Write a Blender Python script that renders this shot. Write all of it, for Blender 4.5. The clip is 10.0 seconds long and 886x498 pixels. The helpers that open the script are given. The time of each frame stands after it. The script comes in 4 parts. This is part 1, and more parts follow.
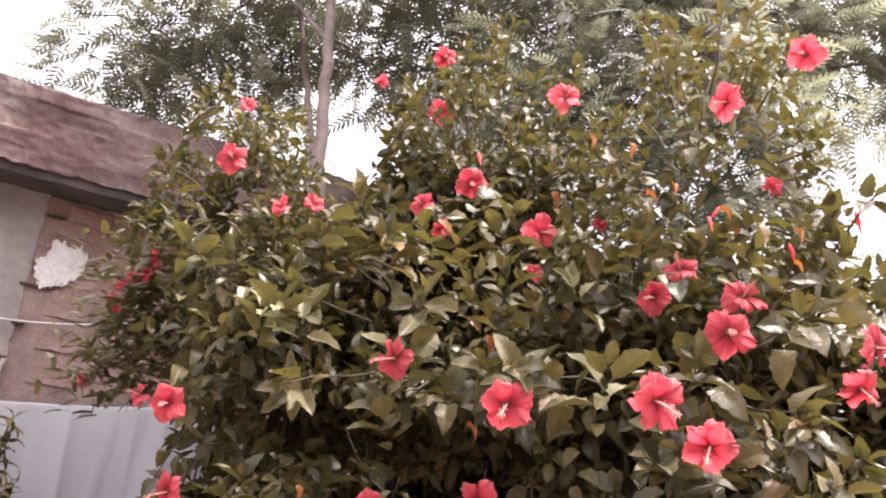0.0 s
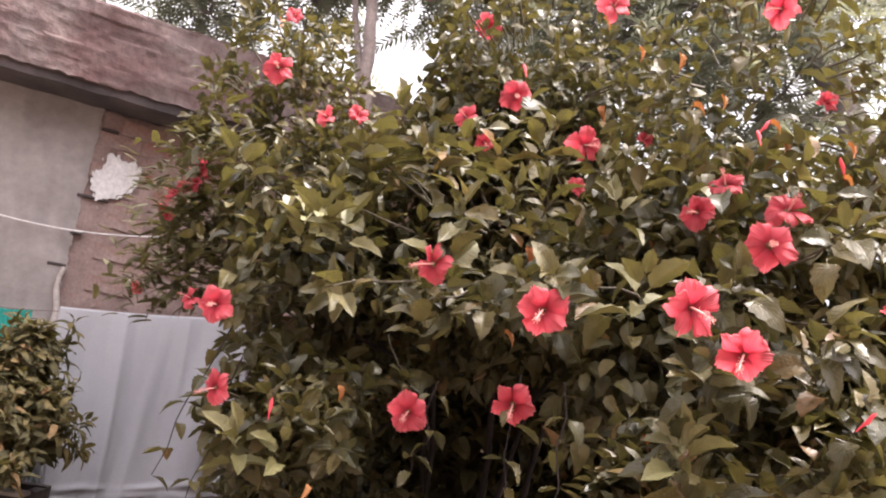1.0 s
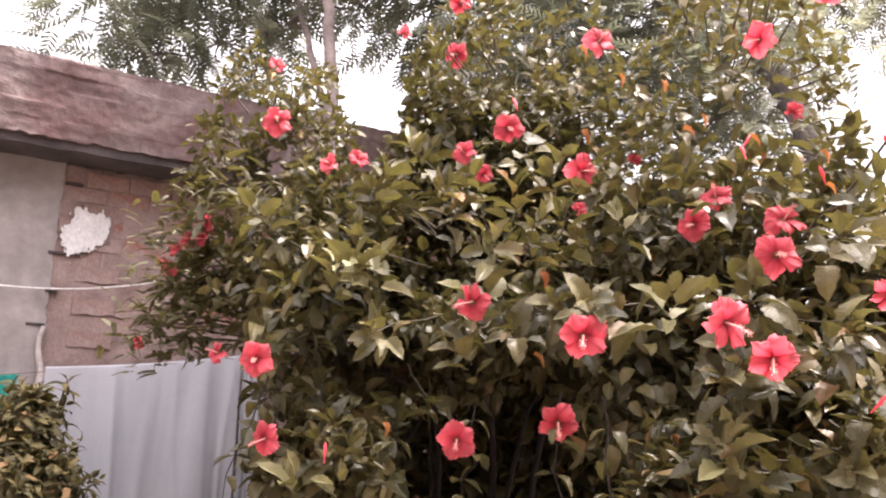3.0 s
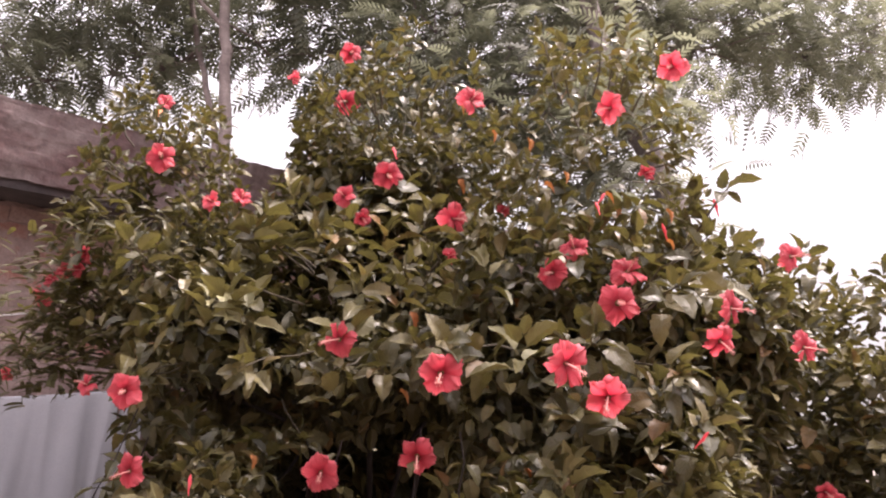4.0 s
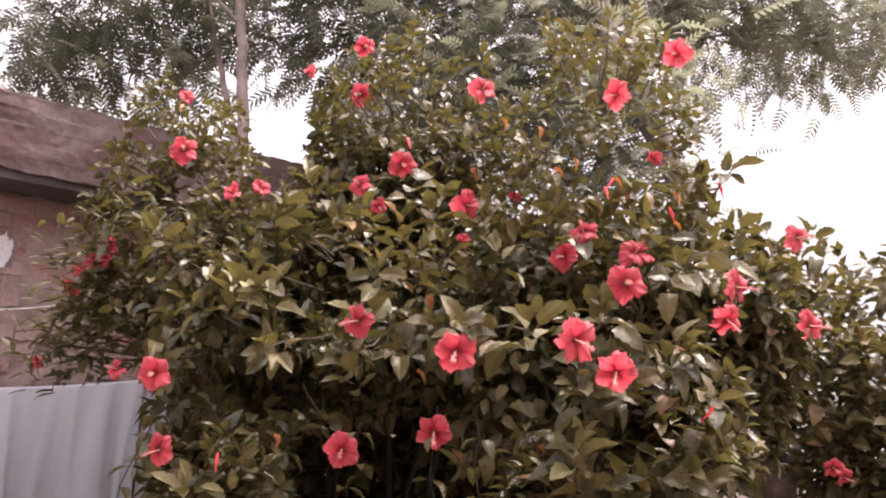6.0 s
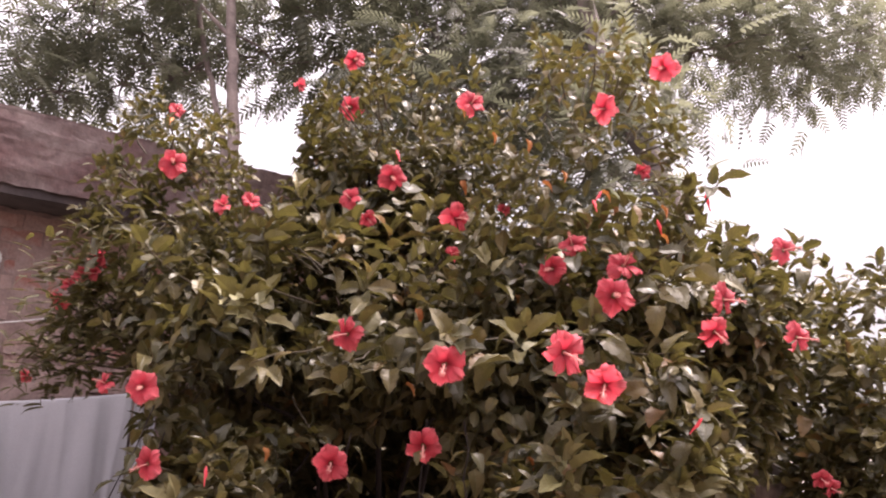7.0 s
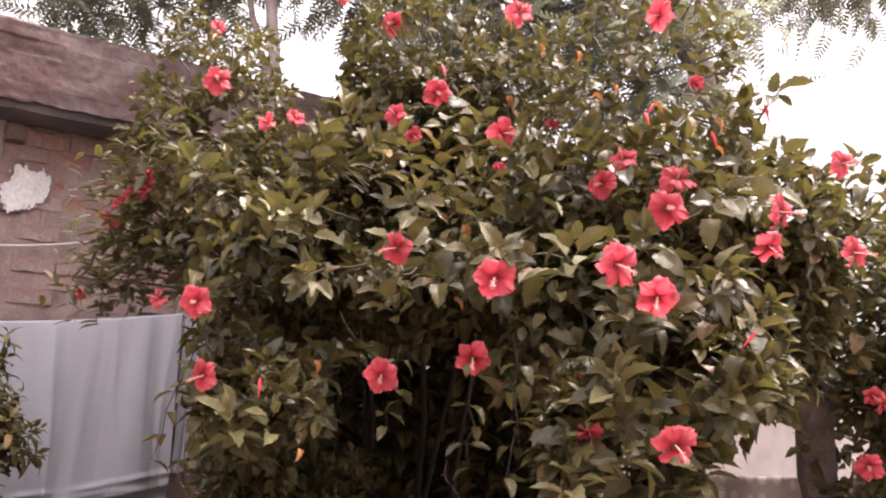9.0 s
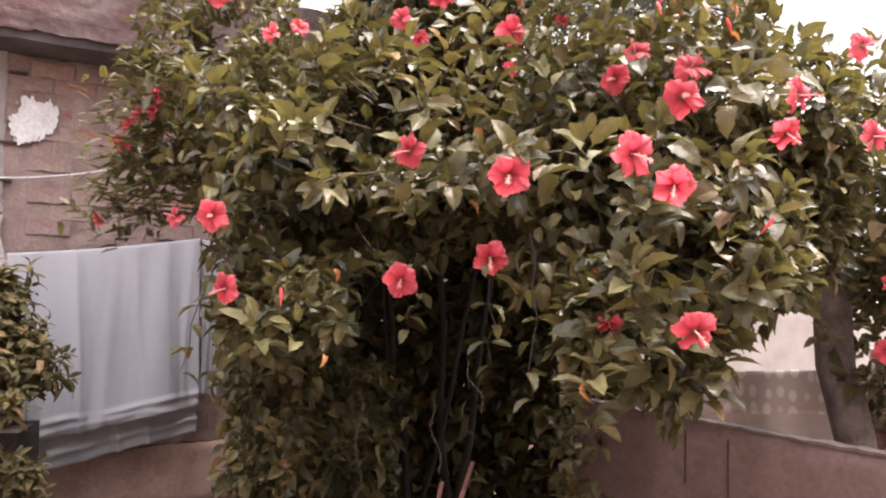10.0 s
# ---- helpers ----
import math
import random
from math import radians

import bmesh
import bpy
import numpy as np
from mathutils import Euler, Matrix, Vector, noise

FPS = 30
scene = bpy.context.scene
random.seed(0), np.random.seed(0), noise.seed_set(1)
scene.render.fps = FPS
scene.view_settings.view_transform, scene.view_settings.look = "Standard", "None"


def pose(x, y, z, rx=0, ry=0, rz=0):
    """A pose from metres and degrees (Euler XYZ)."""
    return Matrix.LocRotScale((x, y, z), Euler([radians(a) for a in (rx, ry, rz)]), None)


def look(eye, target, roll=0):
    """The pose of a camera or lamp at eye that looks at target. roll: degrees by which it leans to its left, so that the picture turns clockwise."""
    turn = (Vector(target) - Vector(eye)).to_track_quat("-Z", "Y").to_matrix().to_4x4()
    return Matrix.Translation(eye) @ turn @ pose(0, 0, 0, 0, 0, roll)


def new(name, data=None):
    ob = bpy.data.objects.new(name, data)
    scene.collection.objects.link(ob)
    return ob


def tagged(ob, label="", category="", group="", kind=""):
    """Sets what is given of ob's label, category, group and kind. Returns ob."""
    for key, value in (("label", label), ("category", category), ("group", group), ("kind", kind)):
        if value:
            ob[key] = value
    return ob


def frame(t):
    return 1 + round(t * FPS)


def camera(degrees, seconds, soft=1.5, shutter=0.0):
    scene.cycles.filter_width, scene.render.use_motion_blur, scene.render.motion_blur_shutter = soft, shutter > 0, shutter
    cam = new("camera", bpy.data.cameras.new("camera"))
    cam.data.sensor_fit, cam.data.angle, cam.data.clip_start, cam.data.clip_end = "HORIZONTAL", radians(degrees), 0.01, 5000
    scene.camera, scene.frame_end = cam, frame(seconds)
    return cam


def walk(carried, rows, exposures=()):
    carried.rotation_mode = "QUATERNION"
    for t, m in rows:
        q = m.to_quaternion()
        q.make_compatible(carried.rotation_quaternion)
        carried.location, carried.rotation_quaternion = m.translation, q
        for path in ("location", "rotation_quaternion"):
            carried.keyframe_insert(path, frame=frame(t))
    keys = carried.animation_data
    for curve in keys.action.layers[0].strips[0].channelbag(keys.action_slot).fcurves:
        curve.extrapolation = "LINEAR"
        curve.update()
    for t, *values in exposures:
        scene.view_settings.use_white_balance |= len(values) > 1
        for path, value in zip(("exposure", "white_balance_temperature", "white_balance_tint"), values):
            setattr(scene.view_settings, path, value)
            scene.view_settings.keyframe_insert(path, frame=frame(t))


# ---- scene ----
cam = camera(57.6, 10.0, 2.05)
PATH = [
    (0, (0.2667, -0.1553, 1.5201), (0.0269, 1.7693, 2.0082), 8.34),
    (0.5, (0.2717, -0.1534, 1.5188), (0.0801, 1.7977, 1.9143), 6.89),
    (1, (0.2934, -0.1568, 1.4743), (-0.0411, 1.7925, 1.7718), 10.00),
    (1.2, (0.2774, -0.1599, 1.4740), (-0.1860, 1.7725, 1.7000), 9.15),
    (1.5, (0.1898, -0.1733, 1.4514), (-0.2738, 1.7597, 1.6724), 7.45),
    (1.8, (0.0362, -0.1952, 1.4655), (-0.2065, 1.7636, 1.7887), 2.30),
    (2, (0.0101, -0.1879, 1.5339), (-0.0464, 1.7947, 1.7908), 3.44),
    (2.2, (-0.0183, -0.1874, 1.5547), (-0.2110, 1.7952, 1.7339), 6.15),
    (3.3, (0.0973, -0.3827, 1.5118), (-0.0355, 1.5752, 1.8978), 2.33),
    (3.5, (0.1193, -0.3958, 1.5092), (0.0614, 1.5595, 1.9256), 3.60),
    (4, (0.1475, -0.4497, 1.5106), (0.2160, 1.5027, 1.9390), 4.00),
    (4.5, (0.1841, -0.4933, 1.4900), (0.2990, 1.4684, 1.8622), 2.32),
    (5, (0.1774, -0.5186, 1.4621), (0.2318, 1.4548, 1.7826), 1.29),
    (5.5, (0.1556, -0.5325, 1.4658), (0.1810, 1.4284, 1.8587), 2.50),
    (6, (0.1526, -0.5234, 1.4672), (0.1836, 1.4335, 1.8791), 3.51),
    (6.2, (0.1567, -0.5260, 1.4713), (0.2180, 1.4210, 1.9245), 3.48),
    (7.3, (0.1586, -0.5323, 1.4677), (0.1930, 1.4222, 1.8907), 3.02),
    (7.5, (0.1615, -0.5247, 1.4620), (0.1743, 1.4337, 1.8674), 2.87),
    (8, (0.1573, -0.5201, 1.4568), (0.1699, 1.4465, 1.8202), 3.08),
    (8.5, (0.1457, -0.5076, 1.4390), (0.1110, 1.4667, 1.7569), 2.98),
    (9, (0.1276, -0.5051, 1.4333), (0.0982, 1.4776, 1.6944), 3.50),
    (9.5, (0.1198, -0.5044, 1.4054), (0.0870, 1.4873, 1.5844), 2.81),
    (10, (0.1238, -0.4969, 1.3726), (0.0690, 1.5010, 1.4455), 0.97),
]
walk(cam, [(t, look(eye, target, roll)) for t, eye, target, roll in PATH],
     [(0.0, 2.72, 6600, 20), (0.5, 2.59, 6600, 20), (1.0, 2.70, 6600, 18), (1.5, 2.90, 6600, 17), (2.0, 2.96, 6600, 18), (3.5, 2.78, 6600, 22), (4.5, 1.93, 6700, 27), (5.5, 2.44, 6700, 26), (7.5, 2.25, 6700, 28), (8.5, 2.42, 6700, 26), (10.0, 2.90, 6600, 18)])

# --- world, sun and light ---
SUN_AZ, SUN_EL = radians(62), radians(66)     # the sun's bearing from +y towards +x, and its height
world = bpy.data.worlds.new("overcast_sky")
scene.world = world
world.use_nodes = True
wt = world.node_tree
sky = wt.nodes.new("ShaderNodeTexSky")
sky.sky_type, sky.sun_disc = "NISHITA", False
sky.sun_elevation, sky.sun_rotation = SUN_EL, SUN_AZ
sky.air_density, sky.dust_density = 1.0, 4.0
haze = wt.nodes.new("ShaderNodeMix")
haze.data_type = "RGBA"
haze.inputs["Factor"].default_value = 0.72
haze.inputs["B"].default_value = (8.6, 8.3, 8.2, 1)
wt.links.new(sky.outputs["Color"], haze.inputs["A"])
# an overcast sky is brighter overhead than near the horizon
sky_way, sky_split, sky_curve, sky_rise, sky_shade = (wt.nodes.new(k) for k in ("ShaderNodeTexCoord", "ShaderNodeSeparateXYZ", "ShaderNodeMath", "ShaderNodeMapRange", "ShaderNodeMix"))
sky_curve.operation, sky_curve.use_clamp, sky_curve.inputs[1].default_value = "POWER", True, 1.5
sky_rise.inputs["To Min"].default_value, sky_rise.inputs["To Max"].default_value = 0.25, 1.65
sky_shade.data_type, sky_shade.blend_type = "RGBA", "MULTIPLY"
sky_shade.inputs["Factor"].default_value = 1.0
wt.links.new(sky_way.outputs["Generated"], sky_split.inputs[0])
wt.links.new(sky_split.outputs["Z"], sky_curve.inputs[0])
wt.links.new(sky_curve.outputs[0], sky_rise.inputs["Value"])
wt.links.new(haze.outputs["Result"], sky_shade.inputs["A"])
wt.links.new(sky_rise.outputs["Result"], sky_shade.inputs["B"])
wt.links.new(sky_shade.outputs["Result"], wt.nodes["Background"].inputs["Color"])
wt.nodes["Background"].inputs["Strength"].default_value = 0.088
sun_data = bpy.data.lights.new("sun", "SUN")
sun_data.energy, sun_data.angle, sun_data.color = 2.4, radians(18), (1.0, 0.95, 0.88)
sun = new("sun", sun_data)
sun.matrix_world = look((math.sin(SUN_AZ) * 20 * math.cos(SUN_EL), math.cos(SUN_AZ) * 20 * math.cos(SUN_EL), 20 * math.sin(SUN_EL)), (0, 0, 0))

rng = np.random.default_rng(7)


# --- materials ---
def node_mat(name, rough=0.7, metal=0.0):
    m = bpy.data.materials.new(name)
    m.use_nodes = True
    nt = m.node_tree
    b = nt.nodes["Principled BSDF"]
    b.inputs["Roughness"].default_value, b.inputs["Metallic"].default_value = rough, metal
    return m, nt, b


def link(nt, a, out, b, inp):
    nt.links.new(a.outputs[out], b.inputs[inp])


def noise_node(nt, scale, detail=4.0, rough=0.55, coord="Object", distortion=0.0):
    tc = nt.nodes.new("ShaderNodeTexCoord")
    n = nt.nodes.new("ShaderNodeTexNoise")
    n.inputs["Scale"].default_value, n.inputs["Detail"].default_value = scale, detail
    n.inputs["Roughness"].default_value, n.inputs["Distortion"].default_value = rough, distortion
    link(nt, tc, coord, n, "Vector")
    return n


def ramp(nt, stops):
    r = nt.nodes.new("ShaderNodeValToRGB")
    while len(r.color_ramp.elements) < len(stops):
        r.color_ramp.elements.new(0.5)
    for e, (p, c) in zip(r.color_ramp.elements, stops):
        e.position, e.color = p, (*c, 1)
    return r


def mix(nt, kind="MIX", fac=0.5):
    x = nt.nodes.new("ShaderNodeMix")
    x.data_type, x.blend_type = "RGBA", kind
    x.inputs["Factor"].default_value = fac
    return x


def bump(nt, b, src, out, strength, dist):
    n = nt.nodes.new("ShaderNodeBump")
    n.inputs["Strength"].default_value, n.inputs["Distance"].default_value = strength, dist
    link(nt, src, out, n, "Height")
    link(nt, n, "Normal", b, "Normal")
    return n


def piece_random(nt):
    """One random number for each piece, whether it is an object or an island of a joined mesh."""
    oi, ge, ad, fr = (nt.nodes.new(k) for k in ("ShaderNodeObjectInfo", "ShaderNodeNewGeometry", "ShaderNodeMath", "ShaderNodeMath"))
    fr.operation = "FRACT"
    link(nt, oi, "Random", ad, 0)
    link(nt, ge, "Random Per Island", ad, 1)
    link(nt, ad, 0, fr, 0)
    return fr


def leaf_material(name, stops, rough=0.38, trans=0.13, trans_col=(0.23, 0.2, 0.05), vein=0.35):
    m, nt, b = node_mat(name, rough)
    r = piece_random(nt)
    cr = ramp(nt, stops)
    link(nt, r, 0, cr, "Fac")
    n = noise_node(nt, 26.0)
    blot = ramp(nt, [(0.3, (0.72, 0.72, 0.7)), (0.7, (1.15, 1.12, 1.05))])
    link(nt, n, "Fac", blot, "Fac")
    mu = mix(nt, "MULTIPLY", 1.0)
    link(nt, cr, "Color", mu, "A")
    link(nt, blot, "Color", mu, "B")
    # midrib and side veins, from the blade's own coordinates
    uv, sp = nt.nodes.new("ShaderNodeTexCoord"), nt.nodes.new("ShaderNodeSeparateXYZ")
    link(nt, uv, "UV", sp, 0)
    ab = nt.nodes.new("ShaderNodeMath")
    ab.operation = "ABSOLUTE"
    link(nt, sp, "Y", ab, 0)
    rib = nt.nodes.new("ShaderNodeMapRange")
    rib.inputs["From Min"].default_value, rib.inputs["From Max"].default_value = 0.0, 0.09
    rib.inputs["To Min"].default_value, rib.inputs["To Max"].default_value = 1.0, 0.0
    link(nt, ab, 0, rib, "Value")
    m1, m2, sn, mx = (nt.nodes.new("ShaderNodeMath") for _ in range(4))
    m1.operation, m1.inputs[1].default_value = "MULTIPLY_ADD", -0.55
    link(nt, ab, 0, m1, 0)
    link(nt, sp, "X", m1, 2)
    m2.operation, m2.inputs[1].default_value = "MULTIPLY", 38.0
    link(nt, m1, 0, m2, 0)
    sn.operation = "SINE"
    link(nt, m2, 0, sn, 0)
    vr = nt.nodes.new("ShaderNodeMapRange")
    vr.inputs["From Min"].default_value, vr.inputs["From Max"].default_value = 0.8, 1.0
    link(nt, sn, 0, vr, "Value")
    mx.operation = "MAXIMUM"
    link(nt, rib, "Result", mx, 0)
    link(nt, vr, "Result", mx, 1)
    vf = nt.nodes.new("ShaderNodeMath")
    vf.operation, vf.inputs[1].default_value = "MULTIPLY", vein
    link(nt, mx, 0, vf, 0)
    mv = mix(nt)
    link(nt, vf, 0, mv, "Factor")
    link(nt, mu, "Result", mv, "A")
    mv.inputs["B"].default_value = (0.17, 0.17, 0.09, 1)
    link(nt, mv, "Result", b, "Base Color")
    bump(nt, b, mx, 0, 0.6, 0.003)
    b.inputs["Specular IOR Level"].default_value = 0.35
    tr = nt.nodes.new("ShaderNodeBsdfTranslucent")
    tr.inputs["Color"].default_value = (*trans_col, 1)
    ms = nt.nodes.new("ShaderNodeMixShader")
    ms.inputs["Fac"].default_value = trans
    link(nt, b, "BSDF", ms, 1)
    link(nt, tr, "BSDF", ms, 2)
    nt.links.new(ms.outputs[0], nt.nodes["Material Output"].inputs["Surface"])
    return m


def plain_material(name, a, b_, scale, rough=0.8, bump_s=0.3, bump_d=0.004, fine=60.0, metal=0.0, spread=(0.35, 0.65)):
    m, nt, b = node_mat(name, rough, metal)
    n = noise_node(nt, scale, 6.0, 0.62)
    cr = ramp(nt, [(spread[0], a), (spread[1], b_)])
    link(nt, n, "Fac", cr, "Fac")
    f = noise_node(nt, fine, 5.0, 0.6)
    fr = ramp(nt, [(0.3, (0.82, 0.82, 0.82)), (0.7, (1.1, 1.1, 1.1))])
    link(nt, f, "Fac", fr, "Fac")
    mu = mix(nt, "MULTIPLY", 1.0)
    link(nt, cr, "Color", mu, "A")
    link(nt, fr, "Color", mu, "B")
    link(nt, mu, "Result", b, "Base Color")
    bump(nt, b, f, "Fac", bump_s, bump_d)
    return m


M_LEAF = leaf_material("hibiscus_leaf", [(0.0, (0.029, 0.029, 0.0125)), (0.3, (0.056, 0.0505, 0.0215)), (0.6, (0.093, 0.08, 0.032)), (0.84, (0.131, 0.109, 0.044)), (0.96, (0.165, 0.131, 0.055)), (1.0, (0.2, 0.105, 0.043))], 0.39)
M_LEAF_OLD = leaf_material("withered_leaf", [(0.0, (0.42, 0.13, 0.045)), (0.35, (0.5, 0.2, 0.07)), (0.7, (0.34, 0.17, 0.06)), (1.0, (0.3, 0.08, 0.035))], 0.6, 0.2, (0.45, 0.16, 0.04), 0.15)
M_LEAF_SMALL = leaf_material("shrub_leaf", [(0.0, (0.036, 0.032, 0.012)), (0.5, (0.066, 0.056, 0.02)), (0.9, (0.115, 0.088, 0.032)), (1.0, (0.17, 0.09, 0.04))], 0.75, 0.12)
M_FEATHER = leaf_material("feather_leaf", [(0.0, (0.055, 0.055, 0.026)), (0.5, (0.085, 0.08, 0.038)), (1.0, (0.125, 0.105, 0.05))], 0.55, 0.2)
M_LEAF_YOUNG = leaf_material("young_leaf", [(0.0, (0.125, 0.118, 0.045)), (0.5, (0.175, 0.162, 0.07)), (1.0, (0.225, 0.2, 0.095))], 0.55, 0.12)
M_NEEM = leaf_material("pinnate_leaf", [(0.0, (0.075, 0.083, 0.064)), (0.5, (0.1, 0.108, 0.08)), (1.0, (0.135, 0.138, 0.1))], 0.55, 0.42, (0.24, 0.25, 0.16), 0.1)


def petal_material():
    m, nt, b = node_mat("hibiscus_petal", 0.6)
    uv, sp = nt.nodes.new("ShaderNodeTexCoord"), nt.nodes.new("ShaderNodeSeparateXYZ")
    link(nt, uv, "UV", sp, 0)
    cr = ramp(nt, [(0.0, (0.16, 0.003, 0.012)), (0.16, (0.36, 0.01, 0.028)), (0.42, (0.68, 0.06, 0.09)), (0.8, (0.8, 0.13, 0.16)), (1.0, (0.84, 0.19, 0.21))])
    link(nt, sp, "X", cr, "Fac")
    wv = nt.nodes.new("ShaderNodeTexWave")
    wv.bands_direction = "Y"
    wv.inputs["Scale"].default_value, wv.inputs["Distortion"].default_value, wv.inputs["Detail"].default_value = 2.2, 2.5, 3.0
    link(nt, uv, "UV", wv, "Vector")
    vr = ramp(nt, [(0.0, (0.74, 0.66, 0.68)), (1.0, (1.12, 1.14, 1.16))])
    link(nt, wv, "Fac", vr, "Fac")
    mu = mix(nt, "MULTIPLY", 1.0)
    link(nt, cr, "Color", mu, "A")
    link(nt, vr, "Color", mu, "B")
    rv = ramp(nt, [(0.0, (0.85, 0.8, 0.8)), (1.0, (1.12, 1.1, 1.12))])
    oi = nt.nodes.new("ShaderNodeObjectInfo")
    link(nt, oi, "Random", rv, "Fac")
    m2 = mix(nt, "MULTIPLY", 1.0)
    link(nt, mu, "Result", m2, "A")
    link(nt, rv, "Color", m2, "B")
    link(nt, m2, "Result", b, "Base Color")
    bump(nt, b, wv, "Fac", 0.5, 0.004)
    tr = nt.nodes.new("ShaderNodeBsdfTranslucent")
    link(nt, m2, "Result", tr, "Color")
    ms = nt.nodes.new("ShaderNodeMixShader")
    ms.inputs["Fac"].default_value = 0.4
    link(nt, b, "BSDF", ms, 1)
    link(nt, tr, "BSDF", ms, 2)
    nt.links.new(ms.outputs[0], nt.nodes["Material Output"].inputs["Surface"])
    return m


M_PETAL = petal_material()
M_PISTIL = plain_material("pistil", (0.75, 0.26, 0.26), (0.85, 0.45, 0.38), 90, 0.6)
M_CALYX = plain_material("calyx", (0.1, 0.12, 0.03), (0.16, 0.16, 0.05), 60, 0.6)
# hibiscus bark, darkened to near black so stems sink into the crown's shade
M_BARK_SHADE = plain_material("bark", (0.014, 0.01, 0.009), (0.032, 0.02, 0.018), 14, 0.9, 0.8, 0.012, 70)
M_BARK_RED = plain_material("reddish_bark", (0.12, 0.05, 0.045), (0.2, 0.09, 0.08), 14, 0.85, 0.6, 0.008, 70)
M_BARK_GREY = plain_material("grey_bark", (0.1, 0.083, 0.076), (0.22, 0.18, 0.165), 9, 0.9, 0.8, 0.015, 55)
M_BARK_PALE = plain_material("pale_bark", (0.12, 0.092, 0.084), (0.21, 0.168, 0.152), 9, 0.9, 0.7, 0.012, 55)
M_TWIG = plain_material("green_twig", (0.05, 0.04, 0.024), (0.095, 0.075, 0.045), 40, 0.75)
M_PLASTER = plain_material("grey_plaster", (0.25, 0.224, 0.214), (0.375, 0.342, 0.328), 3.4, 0.9, 0.4, 0.004, 14, spread=(0.32, 0.66))
def strata_material():
    """Old parapet face: smeared cement over brick, with broad maroon stains."""
    m, nt, b = node_mat("weathered_parapet", 0.95)
    n = noise_node(nt, 4.2, 7.0, 0.62, distortion=0.5)
    cr = ramp(nt, [(0.32, (0.13, 0.095, 0.092)), (0.46, (0.185, 0.148, 0.141)), (0.58, (0.235, 0.194, 0.183)), (0.72, (0.31, 0.268, 0.25))])
    link(nt, n, "Fac", cr, "Fac")
    big = noise_node(nt, 1.25, 5.0, 0.6, distortion=0.8)
    st = ramp(nt, [(0.43, (0, 0, 0)), (0.62, (0.85, 0.85, 0.85))])
    link(nt, big, "Fac", st, "Fac")
    red = mix(nt)
    link(nt, st, "Color", red, "Factor")
    link(nt, cr, "Color", red, "A")
    red.inputs["B"].default_value = (0.115, 0.06, 0.058, 1)
    f = noise_node(nt, 34, 6.0, 0.65)
    fr = ramp(nt, [(0.3, (0.74, 0.73, 0.73)), (0.7, (1.14, 1.12, 1.1))])
    link(nt, f, "Fac", fr, "Fac")
    mu = mix(nt, "MULTIPLY", 1.0)
    link(nt, red, "Result", mu, "A")
    link(nt, fr, "Color", mu, "B")
    link(nt, mu, "Result", b, "Base Color")
    bump(nt, b, f, "Fac", 0.6, 0.01)
    return m


M_CONCRETE = strata_material()
# soffit colour is kept very dark to deepen the shade under the eave
M_SOFFIT = plain_material("shade_dark_soffit", (0.05, 0.04, 0.04), (0.1, 0.08, 0.078), 5.0, 0.95)
M_WHITE = plain_material("white_lime_plaster", (0.62, 0.61, 0.6), (0.82, 0.81, 0.8), 9, 0.9, 0.5, 0.004)
# iron ties and cracks; also the shade colour of the planter trough
M_IRON = plain_material("dark_iron_and_trough_shade", (0.035, 0.03, 0.03), (0.08, 0.06, 0.055), 30, 0.7)
M_MORTAR = plain_material("smeared_mortar", (0.215, 0.15, 0.135), (0.36, 0.27, 0.245), 5.5, 0.95, 0.7, 0.006, 50)
M_GROUND = plain_material("bare_earth", (0.12, 0.1, 0.085), (0.21, 0.175, 0.148), 1.3, 0.95, 0.7, 0.02, 18)
M_LOWWALL = plain_material("brown_cement_render", (0.15, 0.092, 0.083), (0.25, 0.17, 0.155), 3.0, 0.9, 0.5, 0.006, 40)
M_PLINTH = plain_material("reddish_render", (0.33, 0.21, 0.17), (0.46, 0.315, 0.265), 4.0, 0.92, 0.5, 0.006, 40)
M_CAP = plain_material("cement_coping", (0.1, 0.072, 0.064), (0.2, 0.15, 0.138), 6.0, 0.9, 0.6, 0.006, 45)
M_CLOTH = plain_material("white_cotton", (0.375, 0.38, 0.404), (0.432, 0.436, 0.46), 1.6, 0.85, 0.25, 0.001, 320)
M_GREEN = plain_material("green_cloth", (0.0, 0.1, 0.072), (0.004, 0.14, 0.1), 1.8, 0.8, 0.25, 0.001, 300)
M_TEAL = plain_material("teal_cloth", (0.0, 0.22, 0.18), (0.01, 0.28, 0.23), 1.8, 0.8, 0.25, 0.001, 300)
M_WIRE = plain_material("white_cord", (0.7, 0.67, 0.66), (0.8, 0.78, 0.77), 30, 0.7)
M_POT = plain_material("pale_pot_rim", (0.42, 0.38, 0.35), (0.58, 0.53, 0.5), 12, 0.85)
M_PALE = plain_material("pale_limewash", (0.6, 0.54, 0.51), (0.7, 0.64, 0.61), 1.2, 0.9, 0.2, 0.002, 5)


